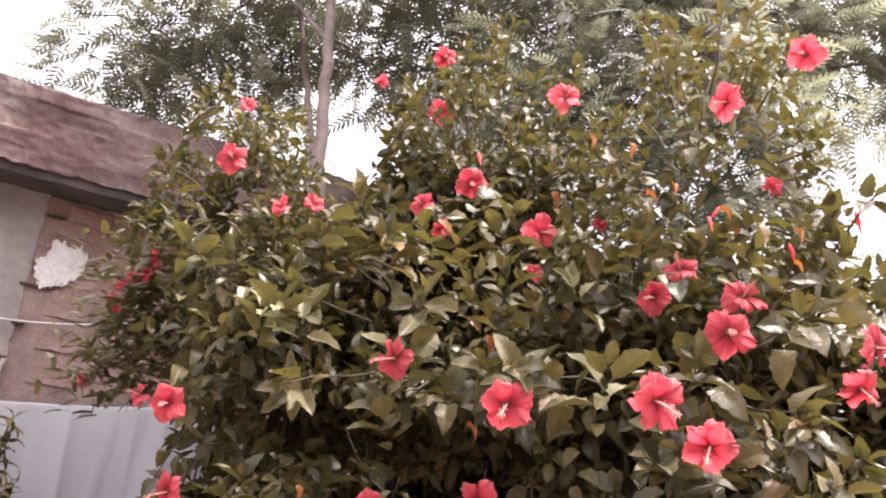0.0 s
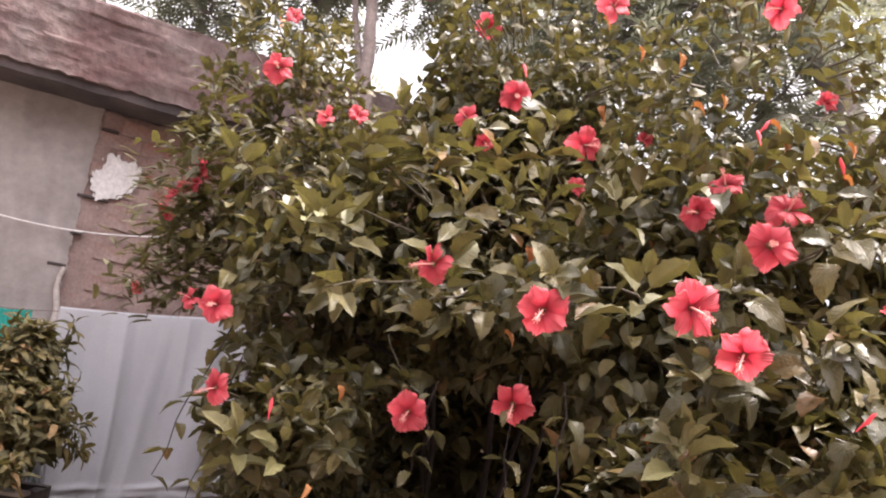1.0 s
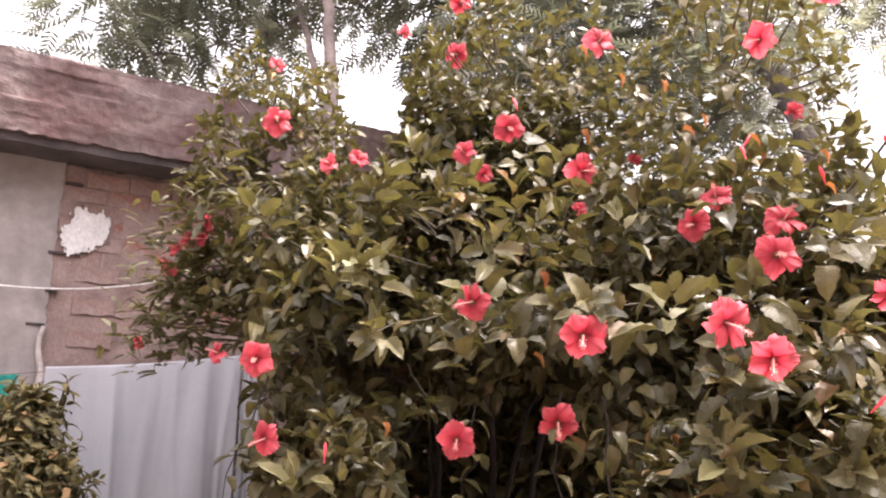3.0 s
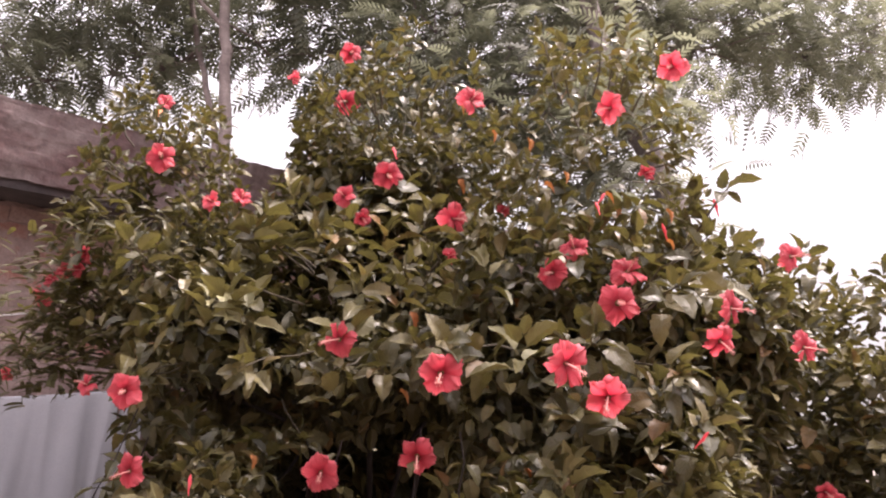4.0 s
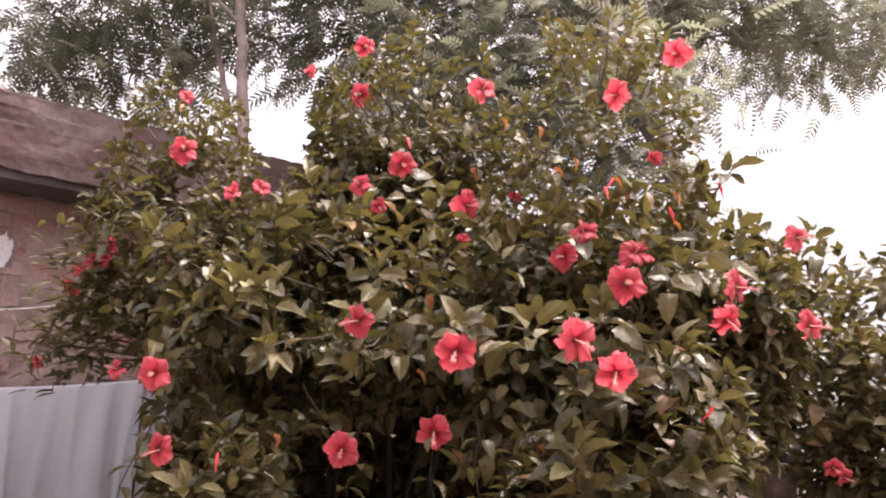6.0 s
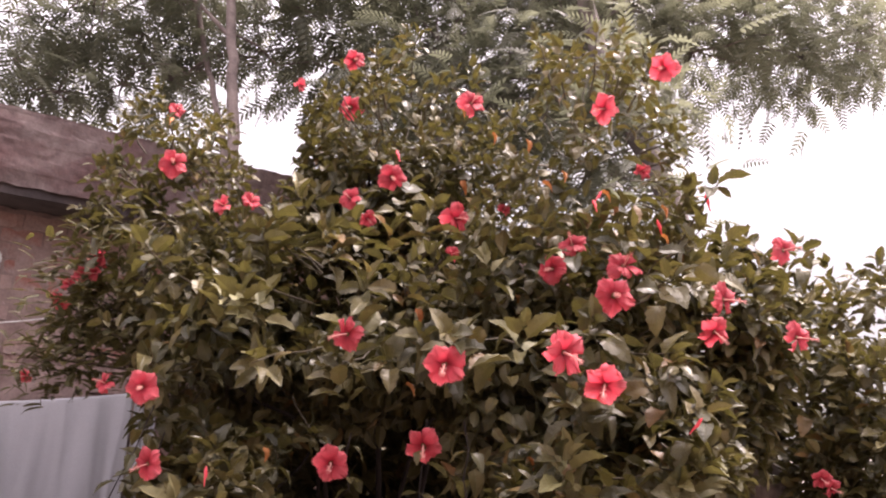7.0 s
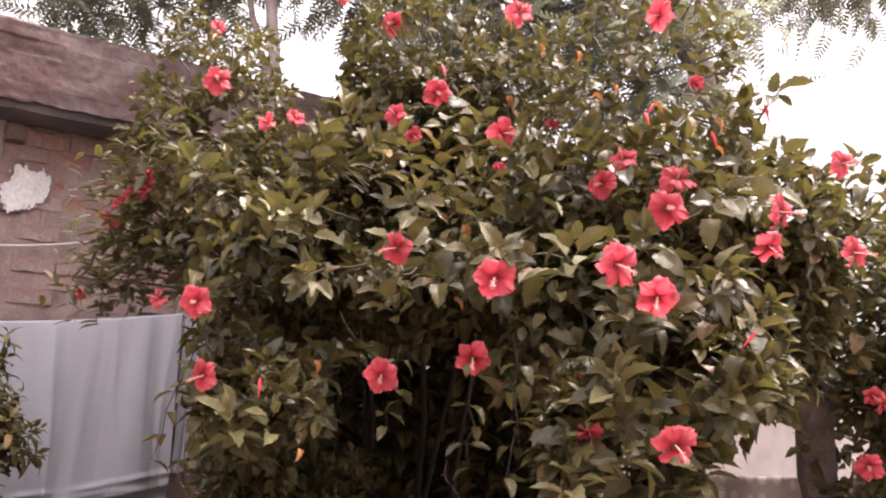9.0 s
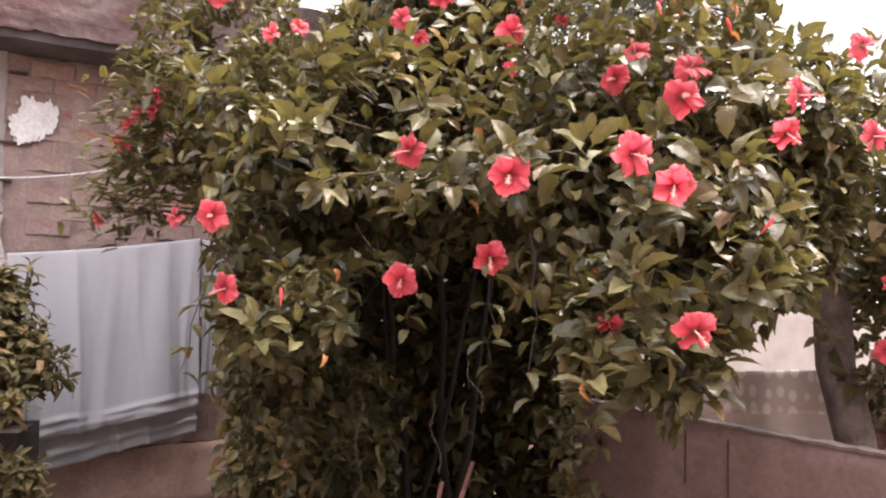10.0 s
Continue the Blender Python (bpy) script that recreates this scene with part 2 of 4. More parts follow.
def brick_material():
    m, nt, b = node_mat("weathered_brick", 0.92)
    r = piece_random(nt)
    cr = ramp(nt, [(0.0, (0.27, 0.165, 0.142)), (0.3, (0.34, 0.225, 0.195)), (0.55, (0.3, 0.2, 0.175)), (0.75, (0.38, 0.27, 0.237)), (0.86, (0.33, 0.14, 0.105)), (1.0, (0.3, 0.11, 0.085))])
    link(nt, r, 0, cr, "Fac")
    n = noise_node(nt, 7.0, 6.0, 0.65)
    cem = ramp(nt, [(0.38, (0, 0, 0)), (0.62, (1, 1, 1))])
    link(nt, n, "Fac", cem, "Fac")
    mm = mix(nt)
    link(nt, cem, "Color", mm, "Factor")
    link(nt, cr, "Color", mm, "A")
    mm.inputs["B"].default_value = (0.34, 0.262, 0.24, 1)
    f = noise_node(nt, 55.0, 6.0, 0.65)
    fr = ramp(nt, [(0.3, (0.78, 0.78, 0.78)), (0.7, (1.12, 1.1, 1.1))])
    link(nt, f, "Fac", fr, "Fac")
    mu = mix(nt, "MULTIPLY", 1.0)
    link(nt, mm, "Result", mu, "A")
    link(nt, fr, "Color", mu, "B")
    link(nt, mu, "Result", b, "Base Color")
    bump(nt, b, f, "Fac", 0.7, 0.006)
    return m


M_BRICK = brick_material()


def printed_cloth_material():
    m, nt, b = node_mat("printed_sheet", 0.85)
    tc, mp = nt.nodes.new("ShaderNodeTexCoord"), nt.nodes.new("ShaderNodeMapping")
    mp.inputs["Scale"].default_value = (17, 0, 10.5)
    link(nt, tc, "Object", mp, "Vector")
    vo = nt.nodes.new("ShaderNodeTexVoronoi")
    vo.inputs["Scale"].default_value, vo.inputs["Randomness"].default_value = 1.0, 0.35
    link(nt, mp, "Vector", vo, "Vector")
    cr = ramp(nt, [(0.3, (0.88, 0.84, 0.8)), (0.4, (0.64, 0.57, 0.54))])
    link(nt, vo, "Distance", cr, "Fac")
    link(nt, cr, "Color", b, "Base Color")
    f = noise_node(nt, 300)
    bump(nt, b, f, "Fac", 0.2, 0.001)
    return m


M_PRINT = printed_cloth_material()


# --- mesh helpers ---
def empty(name, at=(0, 0, 0), rz=0.0):
    ob = new(name)
    ob.empty_display_size = 0.1
    ob.matrix_world = pose(*at, 0, 0, rz)
    return ob


def part(name, bm, material, parent=None, label="", smooth=False):
    me = bpy.data.meshes.new(name)
    bm.to_mesh(me)
    bm.free()
    if smooth:
        me.polygons.foreach_set("use_smooth", [True] * len(me.polygons))
    me.materials.append(material)
    ob = new(name, me)
    ob.parent = parent
    if label:
        tagged(ob, label)
    return ob


def array_mesh(name, verts, quads, uvs, material, smooth=True):
    """A mesh of quads from arrays; uvs: one pair for each corner."""
    me = bpy.data.meshes.new(name)
    nv, nq = len(verts), len(quads)
    me.vertices.add(nv)
    me.vertices.foreach_set("co", np.asarray(verts, np.float32).ravel())
    me.loops.add(nq * 4)
    me.loops.foreach_set("vertex_index", np.asarray(quads, np.int32).ravel())
    me.polygons.add(nq)
    me.polygons.foreach_set("loop_start", np.arange(0, nq * 4, 4, dtype=np.int32))
    me.polygons.foreach_set("loop_total", np.full(nq, 4, np.int32))
    me.polygons.foreach_set("use_smooth", np.full(nq, smooth, bool))
    if uvs is not None:
        me.uv_layers.new(name="UVMap").data.foreach_set("uv", np.asarray(uvs, np.float32).ravel())
    me.update(calc_edges=True)
    me.validate()
    me.materials.append(material)
    return me


def box(bm, x0, x1, y0, y1, z0, z1, bevel=0.0):
    g = bmesh.ops.create_cube(bm, size=1.0)
    for v in g["verts"]:
        v.co = Vector((x0 + (v.co.x + 0.5) * (x1 - x0), y0 + (v.co.y + 0.5) * (y1 - y0), z0 + (v.co.z + 0.5) * (z1 - z0)))
    if bevel:
        edges = list({e for v in g["verts"] for e in v.link_edges})
        bmesh.ops.bevel(bm, geom=edges, offset=bevel, segments=2, affect="EDGES", profile=0.5)


def tube(points, radii, sides=8):
    """Vertices and quads of a tapered tube along points."""
    pts = [Vector(p) for p in points]
    vs, qs, n = [], [], len(pts)
    side = Vector((1, 0.13, 0.07)).normalized()
    for i, p in enumerate(pts):
        d = (pts[min(i + 1, n - 1)] - pts[max(i - 1, 0)]).normalized()
        a = (side - d * side.dot(d))
        a = a.normalized() if a.length > 1e-4 else d.orthogonal().normalized()
        b, side = d.cross(a), a
        for k in range(sides):
            w = 2 * math.pi * k / sides
            vs.append(p + (a * math.cos(w) + b * math.sin(w)) * radii[i])
    for i in range(n - 1):
        for k in range(sides):
            k2 = (k + 1) % sides
            qs.append((i * sides + k, i * sides + k2, (i + 1) * sides + k2, (i + 1) * sides + k))
    return [tuple(v) for v in vs], qs


def tubes_mesh(name, list_of_tubes, material):
    vs, qs = [], []
    for v, q in list_of_tubes:
        o = len(vs)
        vs += v
        qs += [tuple(i + o for i in f) for f in q]
    return array_mesh(name, vs, qs, None, material)


def wander(a, b, n, amount, seed):
    """A crooked line from a to b."""
    r = random.Random(seed)
    a, b = Vector(a), Vector(b)
    out = []
    for i in range(n + 1):
        f = i / n
        w = amount * math.sin(math.pi * f)
        out.append(a.lerp(b, f) + Vector((r.uniform(-w, w), r.uniform(-w, w), r.uniform(-w, w) * 0.6)))
    return out


def blade(length, width, fold=0.25, droop=0.2, stations=7, serrate=0.0, stalk=0.18, base=0.5, twist=0.0):
    """A leaf along +y, its upper side towards +z: vertices, quads and corner coordinates."""
    vs, uv = [], []
    for i in range(stations + 1):
        f = i / stations
        w = width * 0.5 * (max(f, 0.0) ** base) * ((1 - f) ** 0.75) * 2.35
        w = max(w, 0.0006)
        if serrate and 0 < i < stations:
            w *= 1 + serrate * (1 if i % 2 else -1)
        y = length * (stalk + f)
        z = -droop * length * f * f
        for s in (-1, 0, 1):
            x, lift = s * w, fold * w * abs(s) + (0.06 * width * math.sin(f * 9.0 + 2 * s) if s else 0)
            turn = twist * f
            vs.append((x * math.cos(turn) - lift * math.sin(turn), y, z + lift * math.cos(turn) + x * math.sin(turn)))
            uv.append((f, s))
    vs += [(-0.0012, 0, 0.0), (0.0012, 0, 0.0)]
    uv += [(0, 0), (0, 0)]
    qs = []
    for i in range(stations):
        a = i * 3
        qs += [(a, a + 1, a + 4, a + 3), (a + 1, a + 2, a + 5, a + 4)]
    n = len(vs)
    qs.append((n - 2, n - 1, 2, 0))
    return np.array(vs), np.array(qs), np.array([uv[i] for q in qs for i in q])


def pinnate(length, pairs, leaflet, droop=0.35, sickle=0.25, broad=0.16):
    """A feather leaf along +y with paired leaflets on a thin rib."""
    vs, qs, uv = [], [], []
    def rib(f):
        return np.array([0, length * f, -droop * length * f * f])
    for i in range(6):
        p = rib(i / 5)
        vs += [tuple(p + (-0.0015, 0, 0)), tuple(p + (0.0015, 0, 0))]
    for i in range(5):
        qs.append((2 * i, 2 * i + 1, 2 * i + 3, 2 * i + 2))
    uv += [(0.5, 1.0)] * 20
    for k in range(pairs):
        f = 0.22 + 0.78 * k / (pairs - 1)
        for s in (-1, 1):
            o, p = len(vs), rib(f)
            ang = radians(62 - 34 * f)
            d = np.array([s * math.sin(ang), math.cos(ang), -0.25])
            d /= np.linalg.norm(d)
            side = np.array([d[1], -d[0], 0.1]) * s
            L = leaflet * (0.75 + 0.5 * math.sin(math.pi * (0.15 + 0.8 * f)))
            W = L * broad
            for g, w in ((0.0, 0.15), (0.35, 1.0), (0.7, 0.75), (1.0, 0.05)):
                c = p + d * L * g + side * sickle * L * g * g * 0.6
                vs += [tuple(c - side * W * w), tuple(c + side * W * w)]
            for i in range(3):
                qs.append((o + 2 * i, o + 2 * i + 1, o + 2 * i + 3, o + 2 * i + 2))
                uv += [(0.4, 0.6)] * 4
    return np.array(vs), np.array(qs), np.array(uv)


def frames_of(dirs, ups, rolls=None):
    """Rotation matrices whose y axis is each dir and whose z axis leans to each up."""
    y = dirs / np.linalg.norm(dirs, axis=1, keepdims=True)
    x = np.cross(y, ups)
    x /= np.maximum(np.linalg.norm(x, axis=1, keepdims=True), 1e-6)
    z = np.cross(x, y)
    if rolls is not None:
        c, s = np.cos(rolls)[:, None], np.sin(rolls)[:, None]
        x, z = c * x + s * z, c * z - s * x
    return np.stack([x, y, z], axis=2)


def scatter(shapes, places, rots, sizes, which):
    """Joins many copies of the shapes into arrays."""
    V, Q, U, off = [], [], [], 0
    for k, (vs, qs, uv) in enumerate(shapes):
        sel = np.nonzero(which == k)[0]
        if not len(sel):
            continue
        v = np.einsum("nij,vj->nvi", rots[sel], vs) * sizes[sel][:, None, None] + places[sel][:, None, :]
        q = qs[None] + (np.arange(len(sel)) * len(vs))[:, None, None] + off
        off += len(sel) * len(vs)
        V.append(v.reshape(-1, 3))
        Q.append(q.reshape(-1, 4))
        U.append(np.tile(uv, (len(sel), 1)))
    return np.concatenate(V), np.concatenate(Q), np.concatenate(U)


# --- ground and house ---
def ground():
    bm = bmesh.new()
    bmesh.ops.create_grid(bm, x_segments=60, y_segments=60, size=1.0)
    for v in bm.verts:
        x, y = v.co.x, v.co.y
        v.co.x, v.co.y = math.copysign(abs(x) ** 3.2, x) * 600, math.copysign(abs(y) ** 3.2, y) * 600
        v.co.z = 0.03 * noise.noise(Vector((v.co.x * 1.3, v.co.y * 1.3, 0))) - 0.02
    g = part("ground", bm, M_GROUND, None, "bare trodden brown earth of a yard", True)
    tagged(g, category="ground", kind="structure")


ground()
HX, HY, HR = -2.30, 3.78, 35.0      # a point at the foot of the house wall, and the way it runs
EAVE_Z, ROOF_Z, OVERHANG = 2.555, 3.015, 0.32


def house_empty(name, label, category):
    return tagged(empty(name, (HX, HY, 0), HR), label, category, kind="structure")


def rough_box(x0, x1, y0, y1, z0, z1, nx, nz, amount, seed=0.0):
    """A block whose front is cut fine and made uneven."""
    bm = bmesh.new()
    box(bm, x0, x1, y0, y1, z0, z1)
    bmesh.ops.subdivide_edges(bm, edges=[e for e in bm.edges if abs(e.verts[0].co.x - e.verts[1].co.x) > 0.5 * (x1 - x0)], cuts=nx, use_grid_fill=True)
    bmesh.ops.subdivide_edges(bm, edges=[e for e in bm.edges if abs(e.verts[0].co.z - e.verts[1].co.z) > 0.5 * (z1 - z0)], cuts=nz, use_grid_fill=True)
    for v in bm.verts:
        p = Vector((v.co.x * 6.3 + seed, v.co.z * 9.1, seed))
        v.co.y += amount * noise.noise(p) * 0.5
        v.co.z += amount * noise.noise(p * 2.7 + Vector((9, 3, 1))) * 0.7
    return bm


def parapet_face():
    """The parapet: smeared brick courses, each a little out of line, with a crumbled lower edge."""
    z0 = EAVE_Z + 0.045
    bm = rough_box(-5.2, 4.4, -OVERHANG - 0.025, -OVERHANG + 0.2, z0, ROOF_Z, 420, 30, 0.012, 7.0)
    for v in bm.verts:
        x, z = v.co.x, v.co.z
        if v.co.y < -OVERHANG + 0.08:
            course = math.floor((z - z0) / 0.082 + 0.25 * noise.noise(Vector((x * 1.7, 0, 3))))
            worn = 0.5 + 0.5 * noise.noise(Vector((x * 1.3, course * 0.7, 11)))
            v.co.y += worn * 0.022 * noise.noise(Vector((math.floor(x / 0.24 + 0.5 * (course % 2)) * 3.7, course * 5.1, 2))) + 0.012 * noise.noise(Vector((x * 4, z * 9, 5))) + 0.006 * noise.noise(Vector((x * 19, z * 26, 8)))
        if z < z0 + 0.02:
            v.co.z += 0.016 * max(0.0, noise.noise(Vector((x * 17, 1, 4)))) - 0.008 * max(0.0, noise.noise(Vector((x * 31, 7, 4))))
    return bm


def house():
    wall = house_empty("wall_north", "house wall of half-plastered worn brick with white patches", "wall")
    core = bmesh.new()
    box(core, -5.0, 4.2, 0.035, 0.24, 0.0, EAVE_Z + 0.05)
    part("wall_core", core, M_MORTAR, wall, "dark mortar bed")
    part("mortar_smear", rough_box(-0.1, 2.3, 0.003, 0.034, 0.365, EAVE_Z - 0.004, 170, 150, 0.024, 12.0), M_MORTAR, wall, "pinkish mortar smeared over worn brick", True)
    coat = rough_box(-5.0, -0.07, -0.014, 0.012, 0.0, EAVE_Z, 90, 120, 0.009, 3.0)
    for v in coat.verts:
        if v.co.x > -0.1:
            v.co.x += 0.014 * noise.noise(Vector((2, 4, v.co.z * 11))) + 0.012 * noise.noise(Vector((6, 1, v.co.z * 37)))
            v.co.y += 0.006
    part("plaster_coat", coat, M_PLASTER, wall, "grey cement plaster with stains and a broken edge")
    part("plinth_render", rough_box(-0.066, 4.2, -0.012, 0.012, 0.0, 0.36, 70, 5, 0.012, 5.0), M_PLINTH, wall, "reddish-brown cement render at the foot", True)
    # white lime patches left on the wall, ragged and broken at the rim
    for cx, cz, w, h, seed in ((0.06, 2.195, 0.118, 0.155, 4), (-0.735, 2.12, 0.112, 0.14, 9)):
        cell, cells = 0.0032, {}
        bm = bmesh.new()
        def corner(i, j):
            if (i, j) not in cells:
                cells[i, j] = bm.verts.new((cx + i * cell, -0.023, cz + j * cell))
            return cells[i, j]
        for i in range(int(-1.5 * w / cell), int(1.5 * w / cell)):
            for j in range(int(-1.5 * h / cell), int(1.5 * h / cell)):
                u, v = i * cell / w, j * cell / h
                d = Vector((u * 1.6 + seed, v * 1.6, seed))
                lean = 0.25 * v
                edge = (abs(u - lean) ** 2.6 + abs(v) ** 2.6) + 0.6 * noise.noise(d) + 0.3 * noise.noise(d * 3.1) + 0.22 * noise.noise(Vector((u * 14, v * 6, seed)))
                if edge < 0.62:
                    bm.faces.new((corner(i, j), corner(i + 1, j), corner(i + 1, j + 1), corner(i, j + 1)))
        ob = part("lime_patch", bm, M_WHITE, wall, "ragged white lime patch")
        ob.modifiers.new("thick", "SOLIDIFY").thickness = 0.012
    # grey marks scratched through the larger patch
    for x, z, w, h in ((-0.79, 2.1, 0.012, 0.07), (-0.69, 2.15, 0.01, 0.08), (-0.68, 2.07, 0.008, 0.05), (-0.74, 2.055, 0.05, 0.007)):
        bm = bmesh.new()
        box(bm, x - w / 2, x + w / 2, -0.024, -0.018, z - h / 2, z + h / 2, 0.001)
        part("scratch", bm, M_PLASTER, wall)
    # ends of old iron ties in the brick edge
    for x, z, L in ((-0.06, 2.445, 0.09), (-0.1, 2.065, 0.16), (-0.16, 1.68, 0.09), (-0.09, 1.86, 0.06), (-0.78, 1.915, 0.13), (-0.55, 1.62, 0.05)):
        bm = bmesh.new()
        box(bm, x, x + L, -0.022, 0.03, z - 0.007, z + 0.007, 0.003)
        part("iron_tie", bm, M_IRON, wall)
    slab = house_empty("roof_slab", "overhanging concrete roof slab with a weathered brick parapet", "roof")
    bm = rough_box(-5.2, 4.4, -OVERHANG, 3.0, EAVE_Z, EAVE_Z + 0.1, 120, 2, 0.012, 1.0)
    # the eave's shade is partly put into this slab colour
    part("slab_edge", bm, M_SOFFIT, slab, "slab underside coloured dark for the shade under the eave")
    part("parapet", parapet_face(), M_CONCRETE, slab, "stained weathered parapet face")
    back = house_empty("wall_east", "far side walls of the house", "wall")
    bm = bmesh.new()
    box(bm, -5.0, -4.76, 0.245, 3.0, 0.0, EAVE_Z - 0.02)
    box(bm, 3.96, 4.2, 0.245, 3.0, 0.0, EAVE_Z - 0.02)
    box(bm, -4.75, 3.95, 2.76, 3.0, 0.0, EAVE_Z - 0.02)
    part("side_walls", bm, M_PLASTER, back)
    return wall


HOUSE_WALL = house()


def clothesline():
    m = Matrix.Translation((HX, HY, 0)) @ Matrix.Rotation(radians(HR), 4, "Z")
    def sag(x):
        return 1.86 + (0.2 * (x + 0.25) ** 2 if x > -0.75 else 0.05 - 0.2 * (x + 0.75))
    pts = [m @ Vector((x, -0.06 + 0.04 * max(0, x - 0.2) / 0.3, sag(x))) for x in np.linspace(-2.6, 0.46, 40)]
    me = tubes_mesh("clothesline", [tube(pts, [0.0045] * len(pts), 6)], M_WIRE)
    tagged(new("clothesline", me), "thin white cord strung along the house wall", "clothesline", "cords along the house")
    # the cord that carries the sheets
    pts = [m @ Vector((x, -0.12, 1.41 - 0.02 * (x + 0.3) if x < -0.3 else 1.41 + 0.122 * (x + 0.3) + 0.01 * x)) for x in np.linspace(-2.4, 1.8, 40)]
    me = tubes_mesh("clothesline", [tube(pts, [0.002] * len(pts), 6)], M_CAP)
    tagged(new("clothesline", me), "thin grey cord carrying the drying sheets", "clothesline", "cords along the house")
    # a frayed cloth strip hanging at the edge of the plaster
    pts = [m @ Vector((-0.075 - 0.016 * math.sin(i * 0.9), -0.05, 1.67 - 0.05 * i)) for i in range(9)]
    me = tubes_mesh("twisted_rag", [tube(pts, [0.012, 0.014, 0.012, 0.017, 0.016, 0.02, 0.022, 0.018, 0.01], 7)], M_POT)
    tagged(new("twisted_rag", me), "pale twisted rag hanging on the wall", "rag")


clothesline()


def hung_cloth(name, x0, x1, ztop0, ztop1, zb0, zb1, y, mat, label, seed, depth=0.02, folds=7.0, hems=()):
    """A sheet that hangs in folds along the house wall; hems: creases across its lower part."""
    bm = bmesh.new()
    nx, nz = 96, 80
    grid = []
    for j in range(nz + 1):
        g = j / nz
        row = []
        for i in range(nx + 1):
            f = i / nx
            x = x0 + (x1 - x0) * f + 0.02 * (1 - g) * noise.noise(Vector((f * 3, g * 2, seed)))
            top, bot = ztop0 + (ztop1 - ztop0) * f - 0.012 * math.sin(math.pi * f), zb0 + (zb1 - zb0) * f + 0.012 * noise.noise(Vector((f * 9, seed, 0)))
            z = bot + (top - bot) * g
            fall = (1 - g) ** 0.6
            bend = f + 0.05 * noise.noise(Vector((f * 3, g * 1.1, seed + 2)))
            w = 0.35 * math.sin(bend * folds * 6.28 + 1.6 * noise.noise(Vector((f * 5, g * 0.8, seed)))) + 0.9 * noise.noise(Vector((bend * 6.0, g * 0.7, seed + 4)))
            ridge = 1 - abs(noise.noise(Vector((bend * 5.5 + 0.25 * g, g * 0.45, seed + 6))))
            w += 1.5 * max(0.0, ridge - 0.72) / 0.28 + 0.22 * noise.noise(Vector((bend * 24.0, g * 1.2, seed + 9)))
            yy = y - depth * (0.25 + fall) * w - 0.03 * fall
            for hz, hd in hems:
                s = (g - hz - 0.035 * noise.noise(Vector((f * 4, hz * 30, seed)))) / 0.014
                yy -= hd * math.exp(-s * s) * (0.6 + noise.noise(Vector((f * 6, hz * 50, 1))))
            row.append(bm.verts.new((x, yy, z)))
        grid.append(row)
    for j in range(nz):
        for i in range(nx):
            bm.faces.new((grid[j][i], grid[j][i + 1], grid[j + 1][i + 1], grid[j + 1][i]))
    ob = part(name, bm, mat, None, label, True)
    so = ob.modifiers.new("thick", "SOLIDIFY")
    so.thickness = 0.003
    ob.matrix_world = pose(HX, HY, 0, 0, 0, HR)
    tagged(ob, category="cloth", group="cloths hung to dry")
    return ob


hung_cloth("white_sheet", -0.05, 0.95, 1.465, 1.585, 0.46, 0.61, -0.145, M_CLOTH, "white cotton sheet hung doubled to dry, front fall", 2.0, 0.026, 4.0, ((0.03, 0.012), (0.075, 0.02)))
hung_cloth("white_sheet", 0.0, 0.96, 1.46, 1.58, 0.285, 0.455, -0.098, M_CLOTH, "longer back fall of a doubled white cotton sheet", 21.0, 0.012, 3.0, ((0.07, 0.03),))
hung_cloth("folded_sheet_end", -0.14, 0.06, 1.0, 0.96, 0.36, 0.40, -0.2, M_CLOTH, "bunched end of a white sheet in tight pleats", 5.0, 0.034, 5.0)
hung_cloth("white_towel", 0.965, 1.09, 1.58, 1.59, 0.68, 0.66, -0.13, M_CLOTH, "narrow white towel hung beside the sheet", 31.0, 0.02, 2.0)
hung_cloth("green_cloth", -1.75, -0.52, 1.405, 1.365, 0.62, 0.7, -0.12, M_GREEN, "dark green cloth hung beside the wall", 3.0, 0.012, 3.0)
hung_cloth("teal_cloth", -0.42, -0.17, 1.415, 1.425, 1.0, 1.02, -0.10, M_TEAL, "small teal cloth hung on the wall", 8.0, 0.01, 2.0)
hung_cloth("thin_white_rag", -0.84, -0.66, 1.47, 1.44, 1.36, 1.35, -0.08, M_CLOTH, "small white rag bunched over the cord", 12.0, 0.03, 3.0)


# --- low wall, printed sheet and brick pier beyond it ---
LX, LY, LR = 1.09, 2.53, -53.0     # a point of the low wall's coping, and the way it runs


def low_wall():
    wall = tagged(empty("wall_low", (LX, LY, 0), LR), "low brown rendered yard wall with cement coping", "wall", kind="structure")
    part("wall_body", rough_box(-0.76, 3.2, 0.0, 0.053, 0.0, 0.842, 120, 10, 0.01, 2.0), M_LOWWALL, wall, "", True)
    part("coping", rough_box(-0.76, 3.2, -0.003, 0.056, 0.84, 0.85, 260, 1, 0.009, 6.0), M_CAP, wall, "pale worn cement coping")
    for x in (-0.17, 0.02):
        bm = bmesh.new()
        box(bm, x - 0.0012, x + 0.0012, -0.006, 0.02, 0.45 if x > 0 else 0.6, 0.8)
        part("crack", bm, M_IRON, wall)


low_wall()


def light_blocking_wall():
    # unseen wall, added to cut the light that reaches the bush from the front
    back = tagged(empty("wall_blocker_south", (0, -2.6, 0)), "unseen brown wall added behind the viewpoint to block light", "wall", kind="structure")
    part("light_blocking_body", rough_box(-7, 5, -0.24, 0, 0, 4.2, 40, 12, 0.01, 8.0), M_LOWWALL, back, "", True)


light_blocking_wall()


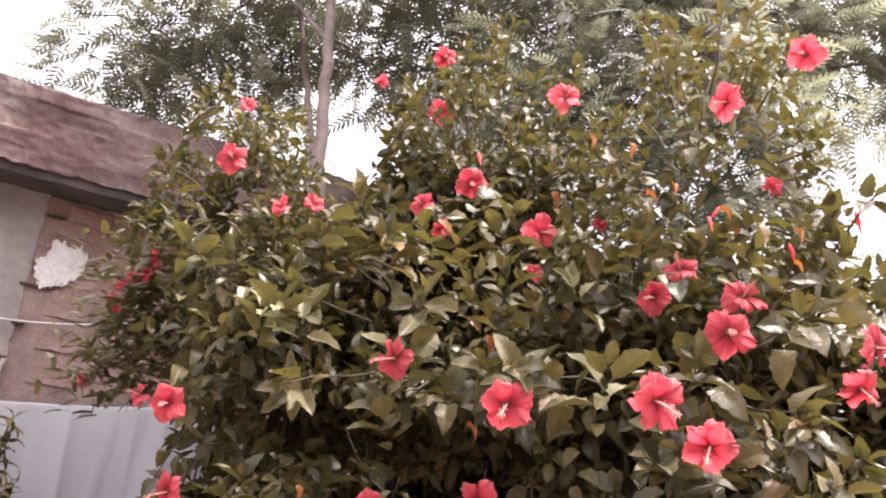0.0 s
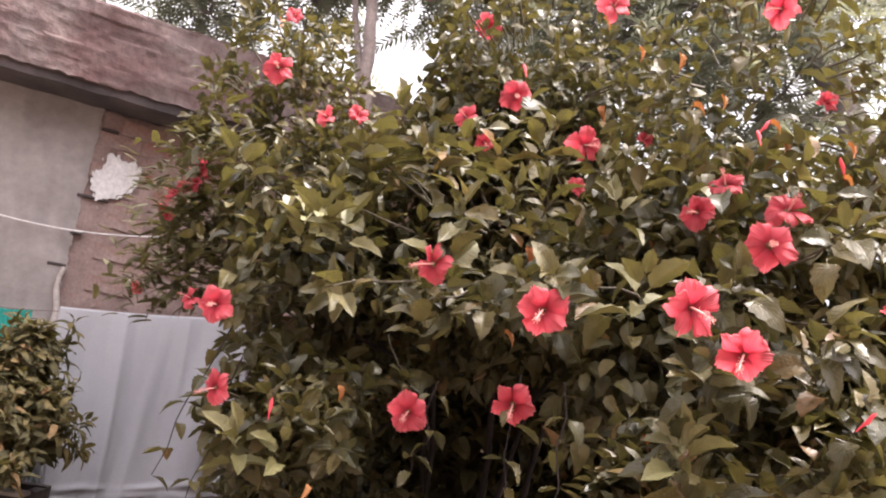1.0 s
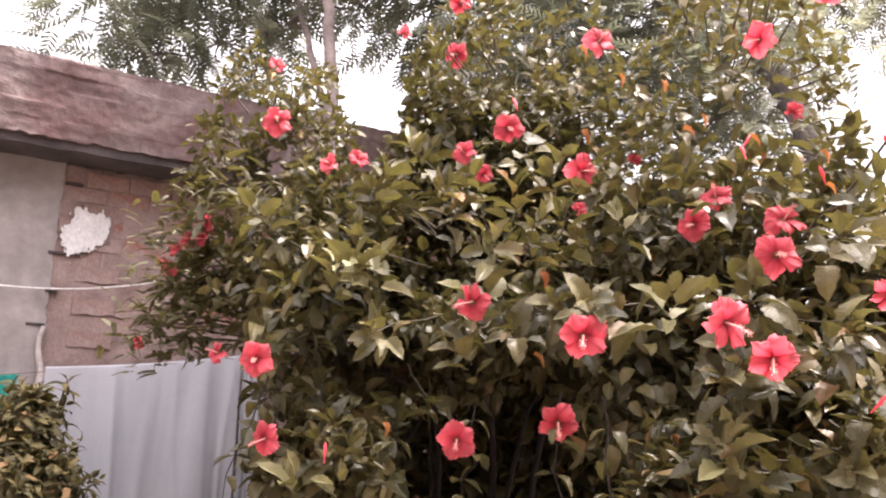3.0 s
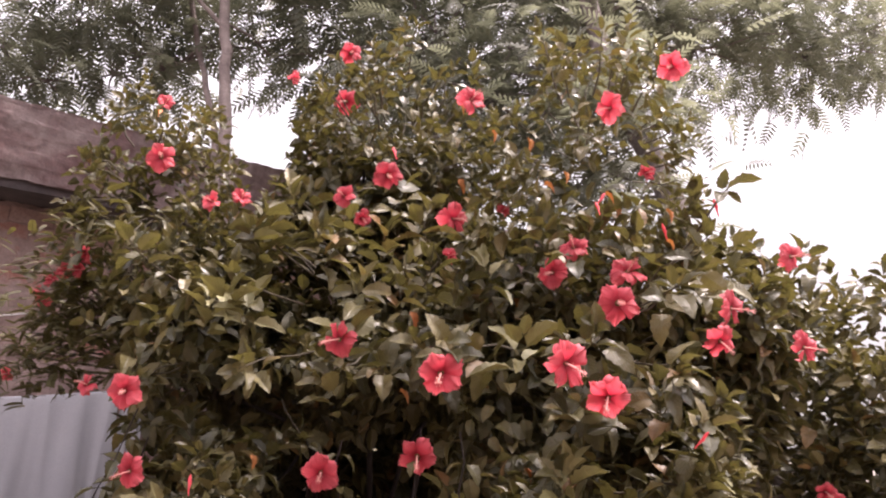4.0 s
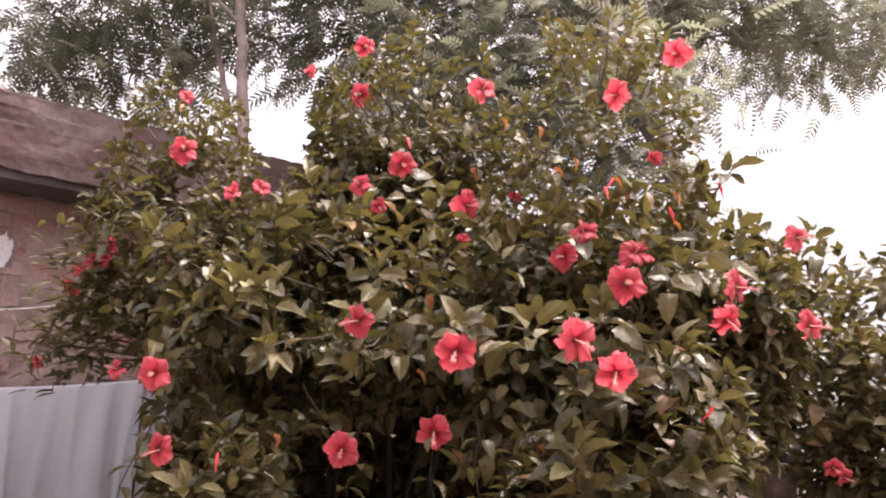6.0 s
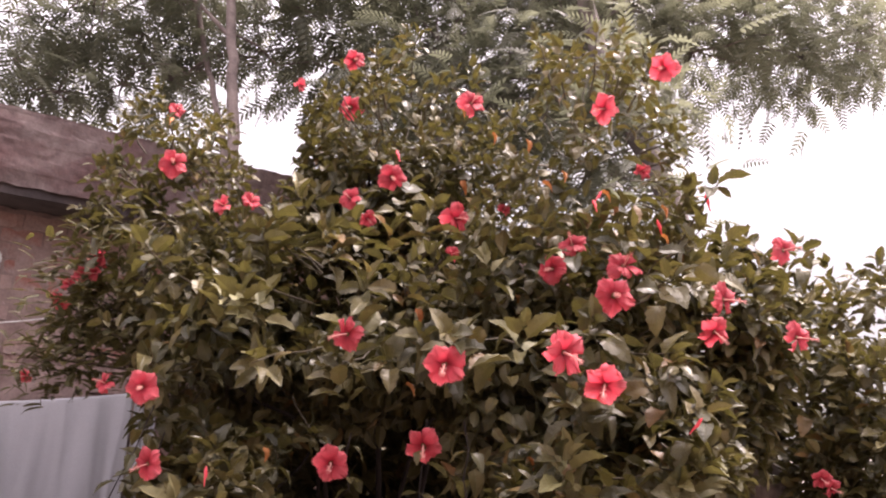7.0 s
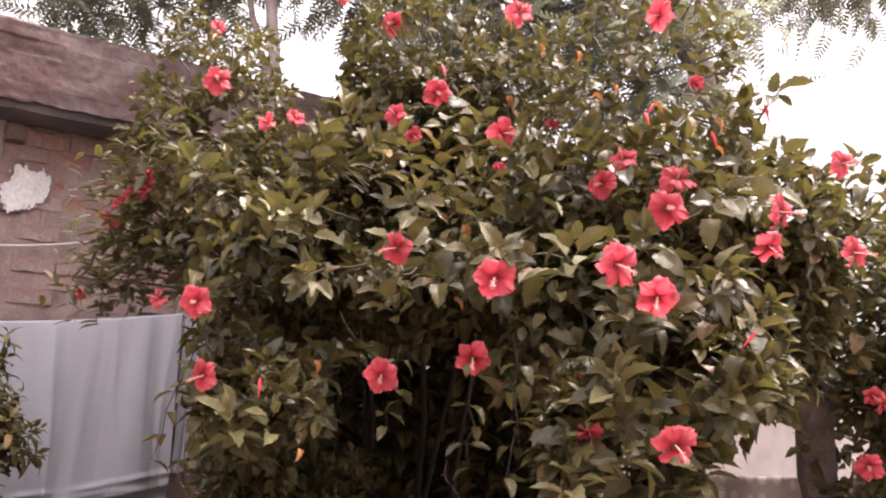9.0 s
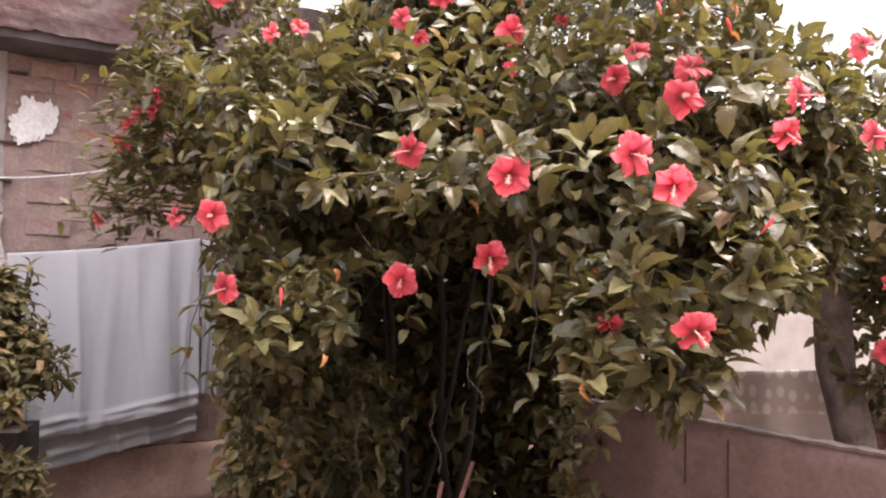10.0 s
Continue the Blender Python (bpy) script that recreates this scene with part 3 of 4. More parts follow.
def printed_sheet():
    th = tagged(empty("printed_sheet", (LX, LY, 0), LR + 20), "taupe bedsheet printed with pale ovals hung to dry", "sheet")
    def panel(name, z0, z1, mat, label, y):
        bm = bmesh.new()
        g = [[bm.verts.new((-0.6 + 1.4 * i / 40, y + 0.02 * math.sin(i * 0.7) + 0.015 * noise.noise(Vector((i * 0.2, j * 0.1, 0))), z0 + (z1 - z0) * j / 8 + 0.0035 * i - 0.07)) for i in range(41)] for j in range(9)]
        for j in range(8):
            for i in range(40):
                bm.faces.new((g[j][i], g[j][i + 1], g[j + 1][i + 1], g[j + 1][i]))
        ob = part(name, bm, mat, th, label, True)
        ob.modifiers.new("thick", "SOLIDIFY").thickness = 0.003
    panel("plain_hem", 0.5, 0.83, M_PALE, "plain pale hem", 0.912)
    panel("printed_cloth", 0.784, 0.985, M_PRINT, "taupe cloth with pale ovals", 0.9)
    bg = tagged(empty("wall_far", (2.6, 5.6, 0), -25), "pale limewashed wall across the yard", "wall", kind="structure")
    part("far_wall_body", rough_box(-1.7, 2.6, 0, 0.2, 0, 1.25, 50, 8, 0.01, 4.0), M_PALE, bg, "", True)


printed_sheet()


# --- the great hibiscus ---
BLOBS = (   # centre, radii of the masses of the crown, leaf size there
    ((0.10, 2.40, 1.82), (0.72, 0.74, 0.42), 0.74),
    ((-0.44, 2.50, 1.76), (0.43, 0.62, 0.42), 0.68),
    ((0.66, 2.12, 1.76), (0.42, 0.60, 0.44), 0.76),
    ((0.70, 2.20, 2.38), (0.35, 0.55, 0.50), 0.47),
    ((0.05, 2.75, 2.46), (0.48, 0.55, 0.60), 0.47),
    ((-0.80, 2.5, 2.25), (0.29, 0.40, 0.43), 0.44),
    ((0.84, 1.90, 1.52), (0.22, 0.30, 0.27), 0.70),
    ((-0.53, 2.62, 0.80), (0.25, 0.34, 0.66), 0.56),
    ((-0.45, 2.10, 1.28), (0.26, 0.24, 0.16), 0.70),
    ((0.46, 1.68, 1.25), (0.11, 0.14, 0.14), 0.62),
    ((0.56, 1.80, 1.34), (0.24, 0.32, 0.24), 0.76),
    ((0.73, 1.74, 1.17), (0.13, 0.17, 0.14), 0.68),
    ((0.93, 1.86, 1.42), (0.18, 0.20, 0.16), 0.66),
)


def inside(p, skip=-1, grow=1.0):
    hit = np.zeros(len(p), bool)
    for k, (c, r, _) in enumerate(BLOBS):
        if k != skip:
            hit |= (((p - np.array(c)) / (np.array(r) * grow)) ** 2).sum(1) < 1
    return hit


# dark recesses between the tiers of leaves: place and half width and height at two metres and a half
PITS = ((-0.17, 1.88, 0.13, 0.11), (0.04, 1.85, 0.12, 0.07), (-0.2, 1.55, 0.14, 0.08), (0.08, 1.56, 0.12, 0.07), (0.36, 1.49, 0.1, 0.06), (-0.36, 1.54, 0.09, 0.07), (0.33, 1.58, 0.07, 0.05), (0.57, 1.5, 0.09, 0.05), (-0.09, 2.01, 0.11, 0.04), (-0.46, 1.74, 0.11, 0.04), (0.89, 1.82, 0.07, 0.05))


def hollow(p):
    """The open dark space under the middle of the crown, and the notch between its two tops."""
    f = np.clip((p[:, 1] - 1.7) / 1.2, 0, 1)
    g = p[:, 1] - 2.75
    notch = (np.abs(p[:, 0] + 0.50 + 0.25 * g) < 0.105) & (p[:, 2] > 2.52 + 0.38 * g + 0.6 * np.abs(p[:, 0] + 0.50 + 0.25 * g))
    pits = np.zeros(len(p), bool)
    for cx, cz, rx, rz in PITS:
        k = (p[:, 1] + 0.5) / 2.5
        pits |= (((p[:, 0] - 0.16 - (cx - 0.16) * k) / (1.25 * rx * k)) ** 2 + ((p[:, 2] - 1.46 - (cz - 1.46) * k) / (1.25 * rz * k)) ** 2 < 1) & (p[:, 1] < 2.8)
    left = np.where(p[:, 2] > 0.98, -0.2 - 0.22 * f, -0.17)
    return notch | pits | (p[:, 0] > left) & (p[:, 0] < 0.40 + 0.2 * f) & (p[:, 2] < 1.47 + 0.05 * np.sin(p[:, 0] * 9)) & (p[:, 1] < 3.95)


THIN = {3: 0.42, 4: 0.7, 5: 1.0}      # masses whose shoots stand farther apart


def crown_points(per_area):
    """Tips of shoots spread over the outside of the crown, with the way outwards and the leaf size."""
    P, N, Z, K = [], [], [], []
    for k, (c, r, size) in enumerate(BLOBS):
        c, r = np.array(c), np.array(r)
        n = int(per_area * THIN.get(k, 1.0) / size ** 1.6 * 4 * math.pi * (r[0] * r[1] * r[2]) ** (2 / 3))
        d = rng.normal(size=(n, 3))
        d /= np.linalg.norm(d, axis=1, keepdims=True)
        lump = np.array([noise.noise(Vector(c + q * r) * 4.5) for q in d])
        p = c + d * r * (1 + 0.16 * lump + rng.normal(0, 0.08, n))[:, None]
        nn = d / r
        nn /= np.linalg.norm(nn, axis=1, keepdims=True)
        hole = np.array([noise.noise(Vector((q[0] * 4.2, q[1] * 4.2, q[2] * 8.5)) + Vector((3, 8, 1))) for q in p])
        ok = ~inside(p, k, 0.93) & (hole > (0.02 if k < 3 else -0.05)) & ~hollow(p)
        P.append(p[ok])
        N.append(nn[ok])
        Z.append(np.full(ok.sum(), size))
        K.append(np.full(ok.sum(), k))
    return np.concatenate(P), np.concatenate(N), np.concatenate(Z), np.concatenate(K)


INNER_SHAPES = [blade(0.092, 0.055, 0.4, 0.4, 4, 0, 0.2, 0.45, 0.4), blade(0.08, 0.048, 0.6, 0.3, 4, 0, 0.2, 0.5, -0.5)]
LEAF_SHAPES = [blade(0.092, 0.053, 0.45, 0.35, 9, 0.10, 0.2, 0.45, 0.5), blade(0.084, 0.056, 0.3, 0.6, 9, 0.09, 0.24, 0.42, -0.6),
               blade(0.1, 0.044, 0.65, 0.2, 9, 0.10, 0.18, 0.5, 0.3), blade(0.076, 0.04, 0.8, -0.15, 9, 0.08, 0.2, 0.5, -0.4)]


def rosettes(tips, outs, per, spread, size, up=0.85):
    """Leaves set round the end of each shoot: places, rotations, sizes."""
    n = len(tips)
    s = outs + np.array([0, 0, up]) + rng.normal(0, 0.28, (n, 3))
    s /= np.linalg.norm(s, axis=1, keepdims=True)
    a = np.cross(s, np.array([0.31, 0.22, 0.92]))
    a /= np.linalg.norm(a, axis=1, keepdims=True)
    b = np.cross(s, a)
    P, D, U, S = [], [], [], []
    ph = rng.uniform(0, 6.28, n)
    for k in range(per):
        ang = ph + k * 2.4 + rng.normal(0, 0.25, n)
        tilt = np.radians(24 + spread * (k / per) + rng.normal(0, 13, n))
        rad = a * np.cos(ang)[:, None] + b * np.sin(ang)[:, None]
        d = s * np.cos(tilt)[:, None] + rad * np.sin(tilt)[:, None]
        d[:, 2] -= 0.12 * (k / per)
        keep = rng.uniform(size=n) > 0.12
        P.append((tips - s * (0.012 * k) + rad * 0.004)[keep])
        D.append(d[keep])
        U.append((s * 0.75 + np.array([0, 0, 0.6]) + rng.normal(0, 0.35, (n, 3)))[keep])
        S.append((size * np.ones(n) * (0.62 + 0.55 * min(1, (k + 1) / 4)) * rng.uniform(0.78, 1.2, n))[keep])
    P, D, U, S = (np.concatenate(q) for q in (P, D, U, S))
    return P, frames_of(D, U, rng.normal(0, 0.25, len(P))), S


def petal_mesh(seed):
    """A broad ruffled petal that overlaps the next one; it springs from the throat and rolls back at the rim."""
    r = random.Random(seed)
    a, b, c = (r.uniform(0, 6.28) for _ in range(3))
    bm = bmesh.new()
    uvl = bm.loops.layers.uv.new("UVMap")
    nu, nv = 10, 16
    g = []
    for i in range(nu + 1):
        f = i / nu
        w = 0.66 * f ** 0.9 * (1.0 - 0.6 * (max(0, f - 0.6) / 0.4) ** 2.0) + 0.03
        row = []
        for j in range(nv + 1):
            k = 2 * j / nv - 1
            x = k * w + 0.09 * f
            rim = 0.035 * math.sin(k * 13 + a) + 0.022 * math.sin(k * 29 + b)
            y = f * (1.0 - 0.26 * k * k * f) + 1.25 * rim * f ** 5
            z = 0.5 * f - 0.55 * f * f + (0.075 * math.sin(k * 7 + c) + 0.04 * math.sin(k * 16 + a)) * f ** 3 + 0.2 * k * f - 0.12 * k * k * f - 0.05 * max(0, f - 0.8)
            z += 0.018 * math.cos(k * 22) * f * (1 - f) * 2
            row.append(bm.verts.new((0.5 * x, 0.5 * y, 0.5 * z)))
        g.append(row)
    for i in range(nu):
        for j in range(nv):
            fa = bm.faces.new((g[i][j], g[i][j + 1], g[i + 1][j + 1], g[i + 1][j]))
            for lp, (ii, jj) in zip(fa.loops, ((i, j), (i, j + 1), (i + 1, j + 1), (i + 1, j))):
                lp[uvl].uv = (ii / nu, 2 * jj / nv - 1)
    me = bpy.data.meshes.new("petal")
    bm.to_mesh(me)
    bm.free()
    me.polygons.foreach_set("use_smooth", [True] * len(me.polygons))
    me.materials.append(M_PETAL)
    return me


PETALS = [petal_mesh(k) for k in range(4)]


def pistil_mesh():
    pts = [(0, 0, 0.02), (0, 0.012, 0.2), (0, 0.035, 0.42), (0, 0.075, 0.62)]
    tubes = [tube(pts, [0.024, 0.02, 0.017, 0.012], 7)]
    r = random.Random(3)
    for k in range(26):
        f = r.uniform(0.45, 1.0)
        i = min(int(f * 3), 2)
        p = Vector(pts[i]).lerp(Vector(pts[i + 1]), f * 3 - i)
        a = r.uniform(0, 6.28)
        q = p + Vector((math.cos(a) * 0.055, math.sin(a) * 0.055, 0.012))
        tubes.append(tube([p, q, q + (q - p) * 0.25], [0.004, 0.004, 0.012], 4))
    for k in range(5):
        a = k * 1.257
        p = Vector(pts[-1])
        q = p + Vector((math.cos(a) * 0.05, math.sin(a) * 0.05 + 0.02, 0.05))
        tubes.append(tube([p, q, q * 1.03], [0.006, 0.006, 0.014], 5))
    return tubes_mesh("pistil", tubes, M_PISTIL)


def calyx_mesh():
    t = [tube([(0, 0, -0.55), (0, 0.01, -0.3), (0, 0, -0.16)], [0.014, 0.016, 0.03], 6), tube([(0, 0, -0.17), (0, 0, -0.1), (0, 0, 0.0), (0, 0, 0.05)], [0.03, 0.075, 0.08, 0.05], 8)]
    return tubes_mesh("calyx", t, M_CALYX)


PISTIL, CALYX = pistil_mesh(), calyx_mesh()


def flower(parent, at, size, facing, spin=0.0, open_=1.0, label=""):
    """An open hibiscus flower of five petals, its throat turned towards facing."""
    f = Vector(facing).normalized()
    q = f.to_track_quat("Z", "Y").to_matrix().to_4x4()
    e = new("flower")
    e.empty_display_size = 0.05
    e.parent = parent
    e.matrix_local = Matrix.Translation(at) @ q @ Matrix.Rotation(spin, 4, "Z") @ Matrix.Scale(size * 0.99, 4)
    if label:
        tagged(e, label)
    r = random.Random(int(1000 * (at[0] + 3 * at[2])))
    for k in range(5):
        p = new("petal", PETALS[r.randrange(4)])
        p.parent = e
        p.matrix_local = Matrix.Rotation(k * 1.2566 + r.uniform(-0.12, 0.12), 4, "Z") @ Matrix.Rotation((1 - open_) * 1.35 + r.uniform(-0.32, 0.3), 4, "X") @ Matrix.Rotation(r.uniform(-0.22, 0.22), 4, "Y") @ Matrix.Scale(r.uniform(0.92, 1.08), 4)
    for nm, me in (("pistil", PISTIL), ("calyx", CALYX)):
        p = new(nm, me)
        p.parent = e
    return e


# place, diameter, which way it faces (x to the right, y away, z up), how far open
FLOWERS = (
    ((-0.705, 2.111, 2.305), 0.105, (0.25, -1, 0.05), 1.0), ((-0.198, 2.827, 2.846), 0.115, (-0.25, -1, -0.3), 1.0),
    ((0.284, 1.886, 2.50), 0.098, (0.35, -1, 0.25), 0.85), ((0.035, 2.156, 2.322), 0.105, (0.15, -1, -0.25), 1.0),
    ((0.259, 2.037, 2.157), 0.112, (0.6, -0.85, -0.1), 0.9), ((-0.027, 1.629, 1.71), 0.105, (-0.7, -0.8, -0.15), 0.9),
    ((0.234, 1.548, 1.638), 0.122, (-0.1, -1, -0.25), 1.0), ((-0.62, 1.847, 1.545), 0.102, (0.15, -1, 0.05), 0.95),
    ((0.677, 1.582, 1.849), 0.112, (-0.1, -1, 0.0), 1.05), ((0.503, 1.368, 1.668), 0.118, (0.45, -0.9, -0.2), 0.95),
    ((0.62, 1.428, 1.604), 0.11, (-0.35, -1, -0.45), 1.0), ((-0.059, 1.811, 1.367), 0.105, (0.05, -1, -0.15), 0.9),
    ((0.194, 1.712, 1.431), 0.105, (-0.05, -1, -0.35), 0.95), ((-0.585, 1.88, 1.332), 0.1, (-0.4, -0.9, -0.1), 1.0),
    ((-0.176, 2.604, 2.965), 0.095, (0.25, -1, -0.2), 0.95), ((0.822, 1.60, 2.529), 0.092, (-0.5, -0.8, -0.3), 0.8),
    ((0.975, 1.59, 1.859), 0.10, (0.7, -0.85, -0.05), 0.9), ((1.028, 1.8, 1.801), 0.10, (0.3, -0.9, -0.5), 0.9),
    ((0.656, 1.62, 2.399), 0.098, (-0.7, -0.7, -0.3), 0.8), ((-0.101, 2.146, 2.232), 0.085, (-0.3, -0.9, 0.2), 0.8),
    ((0.637, 1.974, 2.076), 0.098, (-0.3, -0.8, 0.55), 0.95), ((0.575, 1.967, 1.992), 0.105, (-0.5, -0.9, -0.1), 0.95),
    ((0.731, 1.691, 1.955), 0.105, (0.05, -0.9, 0.5), 0.95), ((0.664, 1.414, 1.26), 0.115, (0.15, -1, -0.25), 1.0),
    ((0.49, 1.568, 1.275), 0.085, (0.2, -0.4, -0.9), 0.7), ((-0.38, 2.47, 2.78), 0.075, (1.0, -0.3, -0.3), 0.5),
    ((-0.82, 2.41, 2.61), 0.075, (0.5, -0.8, 0.2), 0.6), ((-0.526, 2.15, 2.178), 0.08, (-0.4, -0.8, 0.2), 0.7),
    ((-0.45, 2.2, 2.207), 0.08, (0.3, -0.8, 0.4), 0.65), ((-0.83, 2.13, 1.56), 0.075, (-0.5, -0.8, 0.3), 0.7),
    ((0.885, 2.07, 2.372), 0.07, (0.3, -0.8, 0.0), 0.6), ((-0.04, 2.16, 2.17), 0.07, (0.4, -0.8, -0.4), 0.6),
    ((0.419, 2.1, 2.209), 0.06, (0.4, -0.7, 0.4), 0.5), ((0.25, 2.02, 2.03), 0.06, (0.6, -0.7, 0.2), 0.45),
)
YARD = np.array([0.15, -0.4, 1.5])      # the open yard, to which the flowers turn
# rolled buds and spent flowers
BUDS = ((-0.40, 1.797, 1.306), (0.945, 1.6, 2.125), (0.698, 1.9, 2.214), (0.69, 1.88, 2.18), (0.871, 1.8, 2.098), (0.88, 1.55, 1.514), (0.057, 2.1, 2.377))


# ends of shoots with pale new leaves
YOUNG = ((-0.36, 1.78, 1.84), (-0.3, 1.8, 1.83), (-0.41, 1.8, 1.81), (0.0, 1.7, 1.77), (0.36, 1.95, 2.01), (0.43, 1.56, 1.74), (0.45, 1.52, 1.17), (-0.36, 1.82, 1.24), (-0.48, 1.82, 1.24), (0.55, 1.52, 1.42), (0.93, 1.66, 1.43), (0.97, 1.7, 1.47), (0.89, 1.66, 1.38))
# curled orange leaves
WITHERED = ((0.16, 2.0, 1.85), (0.49, 2.13, 1.935), (0.51, 1.84, 2.23), (0.9, 1.9, 2.2), (0.47, 1.9, 1.41), (-0.26, 1.9, 1.4), (0.13, 1.9, 1.6), (0.3, 2.3, 2.38), (0.47, 1.93, 2.41), (0.37, 2.1, 2.49), (0.72, 1.95, 2.25), (0.8, 2.1, 2.25), (-0.27, 1.85, 1.14), (0.5, 1.9, 1.41), (0.85, 1.74, 2.065), (-0.77, 2.2, 2.5), (0.6, 2.0, 2.33), (0.25, 2.2, 2.62), (0.42, 1.48, 1.13))


def bud_mesh():
    pts = [(0, 0, -0.4), (0, 0, -0.05), (0, 0, 0.2), (0, 0.02, 0.5), (0, 0.04, 0.68)]
    v, q = tube(pts, [0.03, 0.05, 0.1, 0.085, 0.02], 8)
    v = [(x + 0.02 * math.sin(9 * z), y, z) for x, y, z in v]
    uv = [(0.8, 0.2)] * (4 * len(q))
    return array_mesh("bud", v, q, uv, M_PETAL)


BUD = bud_mesh()


def hibiscus():
    bush = tagged(empty("hibiscus_bush", (0.12, 2.55, 0)), "tall dense hibiscus bush with glossy leaves and coral-red flowers", "bush", "hibiscus bushes")
    inv = Vector((0.12, 2.55, 0))
    loc = np.array(inv)
    # stems that part near the ground
    stems, lim = [], []
    for k, (top, r) in enumerate((((0.55, 2.1, 1.6), 0.024), ((-0.5, 2.5, 1.6), 0.022), ((0.6, 2.3, 2.3), 0.02), ((-0.1, 2.8, 2.6), 0.026), ((-0.55, 2.4, 0.9), 0.016))):
        base = Vector((-0.05 + 0.12 * math.cos(k * 2.1), 3.62 + 0.05 * math.sin(k * 2.1), 0))
        mid = Vector((base.x * 0.6 + top[0] * 0.4, 3.5, 1.4))
        pts = [p - inv for p in wander(base, mid, 5, 0.03, k)[:-1] + wander(mid, top, 4, 0.04, k + 20)]
        stems.append(tube(pts, [r * (0.85 - 0.6 * i / 9) for i in range(10)], 8))
        me = tubes_mesh("stem", [stems[-1]], M_BARK_SHADE)
        ob = new("stem", me)
        ob.parent = bush
    tips, outs, sizes, mass = crown_points(58)
    # twigs from the stems' ends to the shoots
    hubs = np.array([b[0] for b in BLOBS])
    tw = []
    for i in range(0, len(tips), 2):
        h = hubs[mass[i]]
        a = Vector(tips[i] - 0.4 * (tips[i] - h))
        tw.append(tube([p - inv for p in wander(a, tips[i], 3, 0.025, i)], [0.0036, 0.003, 0.0022, 0.0014], 5))
    ob = new("brushwood", tubes_mesh("brushwood", tw, M_TWIG))
    ob.parent = bush
    tagged(ob, kind="stuff")
    P, R, S = rosettes(tips, outs, 10, 70, sizes)
    # inner leaves, sparser
    ip = rng.uniform(-1, 1, (5200, 3))
    ip[:, 1] = np.abs(ip[:, 1]) - 0.1
    ip = ip[(ip ** 2).sum(1) < 1][:2600]
    k = rng.choice([q for q in range(len(BLOBS)) if q not in THIN], len(ip))
    ip = np.array([BLOBS[q][0] for q in k]) + ip * np.array([BLOBS[q][1] for q in k]) * 0.7
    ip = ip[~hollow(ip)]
    high = rng.uniform((-0.85, 2.6, 1.75), (0.45, 3.15, 2.5), (3400, 3))
    high = high[~hollow(high)]
    ip = np.concatenate([ip, high[high[:, 2] < 2.5 - 0.45 * np.abs(high[:, 0] + 0.2) + 0.08 * np.sin(high[:, 0] * 14)]])
    gap = rng.uniform((-0.36, 2.7, 2.2), (0.35, 3.15, 2.72), (1500, 3))
    ip = np.concatenate([ip, gap[~hollow(gap)]])
    # more leaves behind the lower right mass
    rear = rng.uniform((0.3, 2.0, 1.3), (1.15, 3.0, 2.3), (3600, 3))
    ip = np.concatenate([ip, rear])
    # shaded leaves far back under the crown, and the dense canopy that shades them
    deep = rng.uniform((-0.85, 2.85, 0.02), (0.75, 3.9, 1.75), (6500, 3))
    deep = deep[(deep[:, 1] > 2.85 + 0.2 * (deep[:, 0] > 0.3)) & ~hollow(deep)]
    side = rng.uniform((-0.75, 2.3, 0.02), (-0.4, 3.0, 1.5), (1700, 3))
    back = rng.uniform((-0.95, 3.95, 0.02), (1.05, 4.45, 2.0), (9000, 3))
    roof = rng.uniform((-0.75, 2.05, 1.6), (0.95, 4.3, 2.0), (7000, 3))
    roof = roof[(roof[:, 1] > 2.5) | ~hollow(roof)]
    few = np.concatenate([rng.uniform((-0.4, 2.2, 0.25), (0.4, 2.8, 1.0), (16, 3)), rng.uniform((0.5, 2.6, 0.05), (0.68, 2.98, 0.95), (110, 3))])
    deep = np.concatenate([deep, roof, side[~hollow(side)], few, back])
    ip = np.concatenate([ip, deep])
    d = rng.normal(size=(len(ip), 3)) + np.array([0, -0.4, -0.1])
    P = np.concatenate([P, ip])
    R = np.concatenate([R, frames_of(d, rng.normal(0, 0.4, (len(ip), 3)) + np.array([0, 0, 1.0]))])
    S = np.concatenate([S, rng.uniform(0.6, 0.95, len(ip) - len(back)), rng.uniform(1.2, 1.6, len(back))])
    W = rng.integers(0, 4, len(P))
    W[-len(ip):] = 4 + W[-len(ip):] % 2
    # no leaf hangs right before an open flower
    clear = np.ones(len(P), bool)
    tip_at = P + R[:, :, 1] * (0.07 * S)[:, None]
    for at, size, face, op in FLOWERS:
        c = np.array(at)
        n = YARD - c
        n = n / np.linalg.norm(n) + 0.15 * np.array(face) / np.linalg.norm(face)
        for q in (P, tip_at, 0.5 * (P + tip_at)):
            along = (q - c) @ n
            off = np.linalg.norm(q - c - along[:, None] * n / (n @ n), axis=1)
            clear &= ~((along > -0.012) & (along < 0.45) & (off < 0.45 * size))
    P, R, S, W = P[clear], R[clear], S[clear], W[clear]
    # the foremost leaves are single pieces, the rest one mass
    order = np.argsort(P[:, 1] - 0.1 * rng.uniform(size=len(P)) + 9.0 * (W > 3))
    first, rest = order[:240], order[240:]
    v, q, u = scatter(LEAF_SHAPES + INNER_SHAPES, P[rest] - loc, R[rest], S[rest], W[rest])
    ob = new("foliage", array_mesh("foliage", v, q, u, M_LEAF, False))
    ob.parent = bush
    tagged(ob, "dense glossy olive-green toothed leaves", kind="stuff")
    singles = [array_mesh("leaf", *s, M_LEAF, False) for s in LEAF_SHAPES]
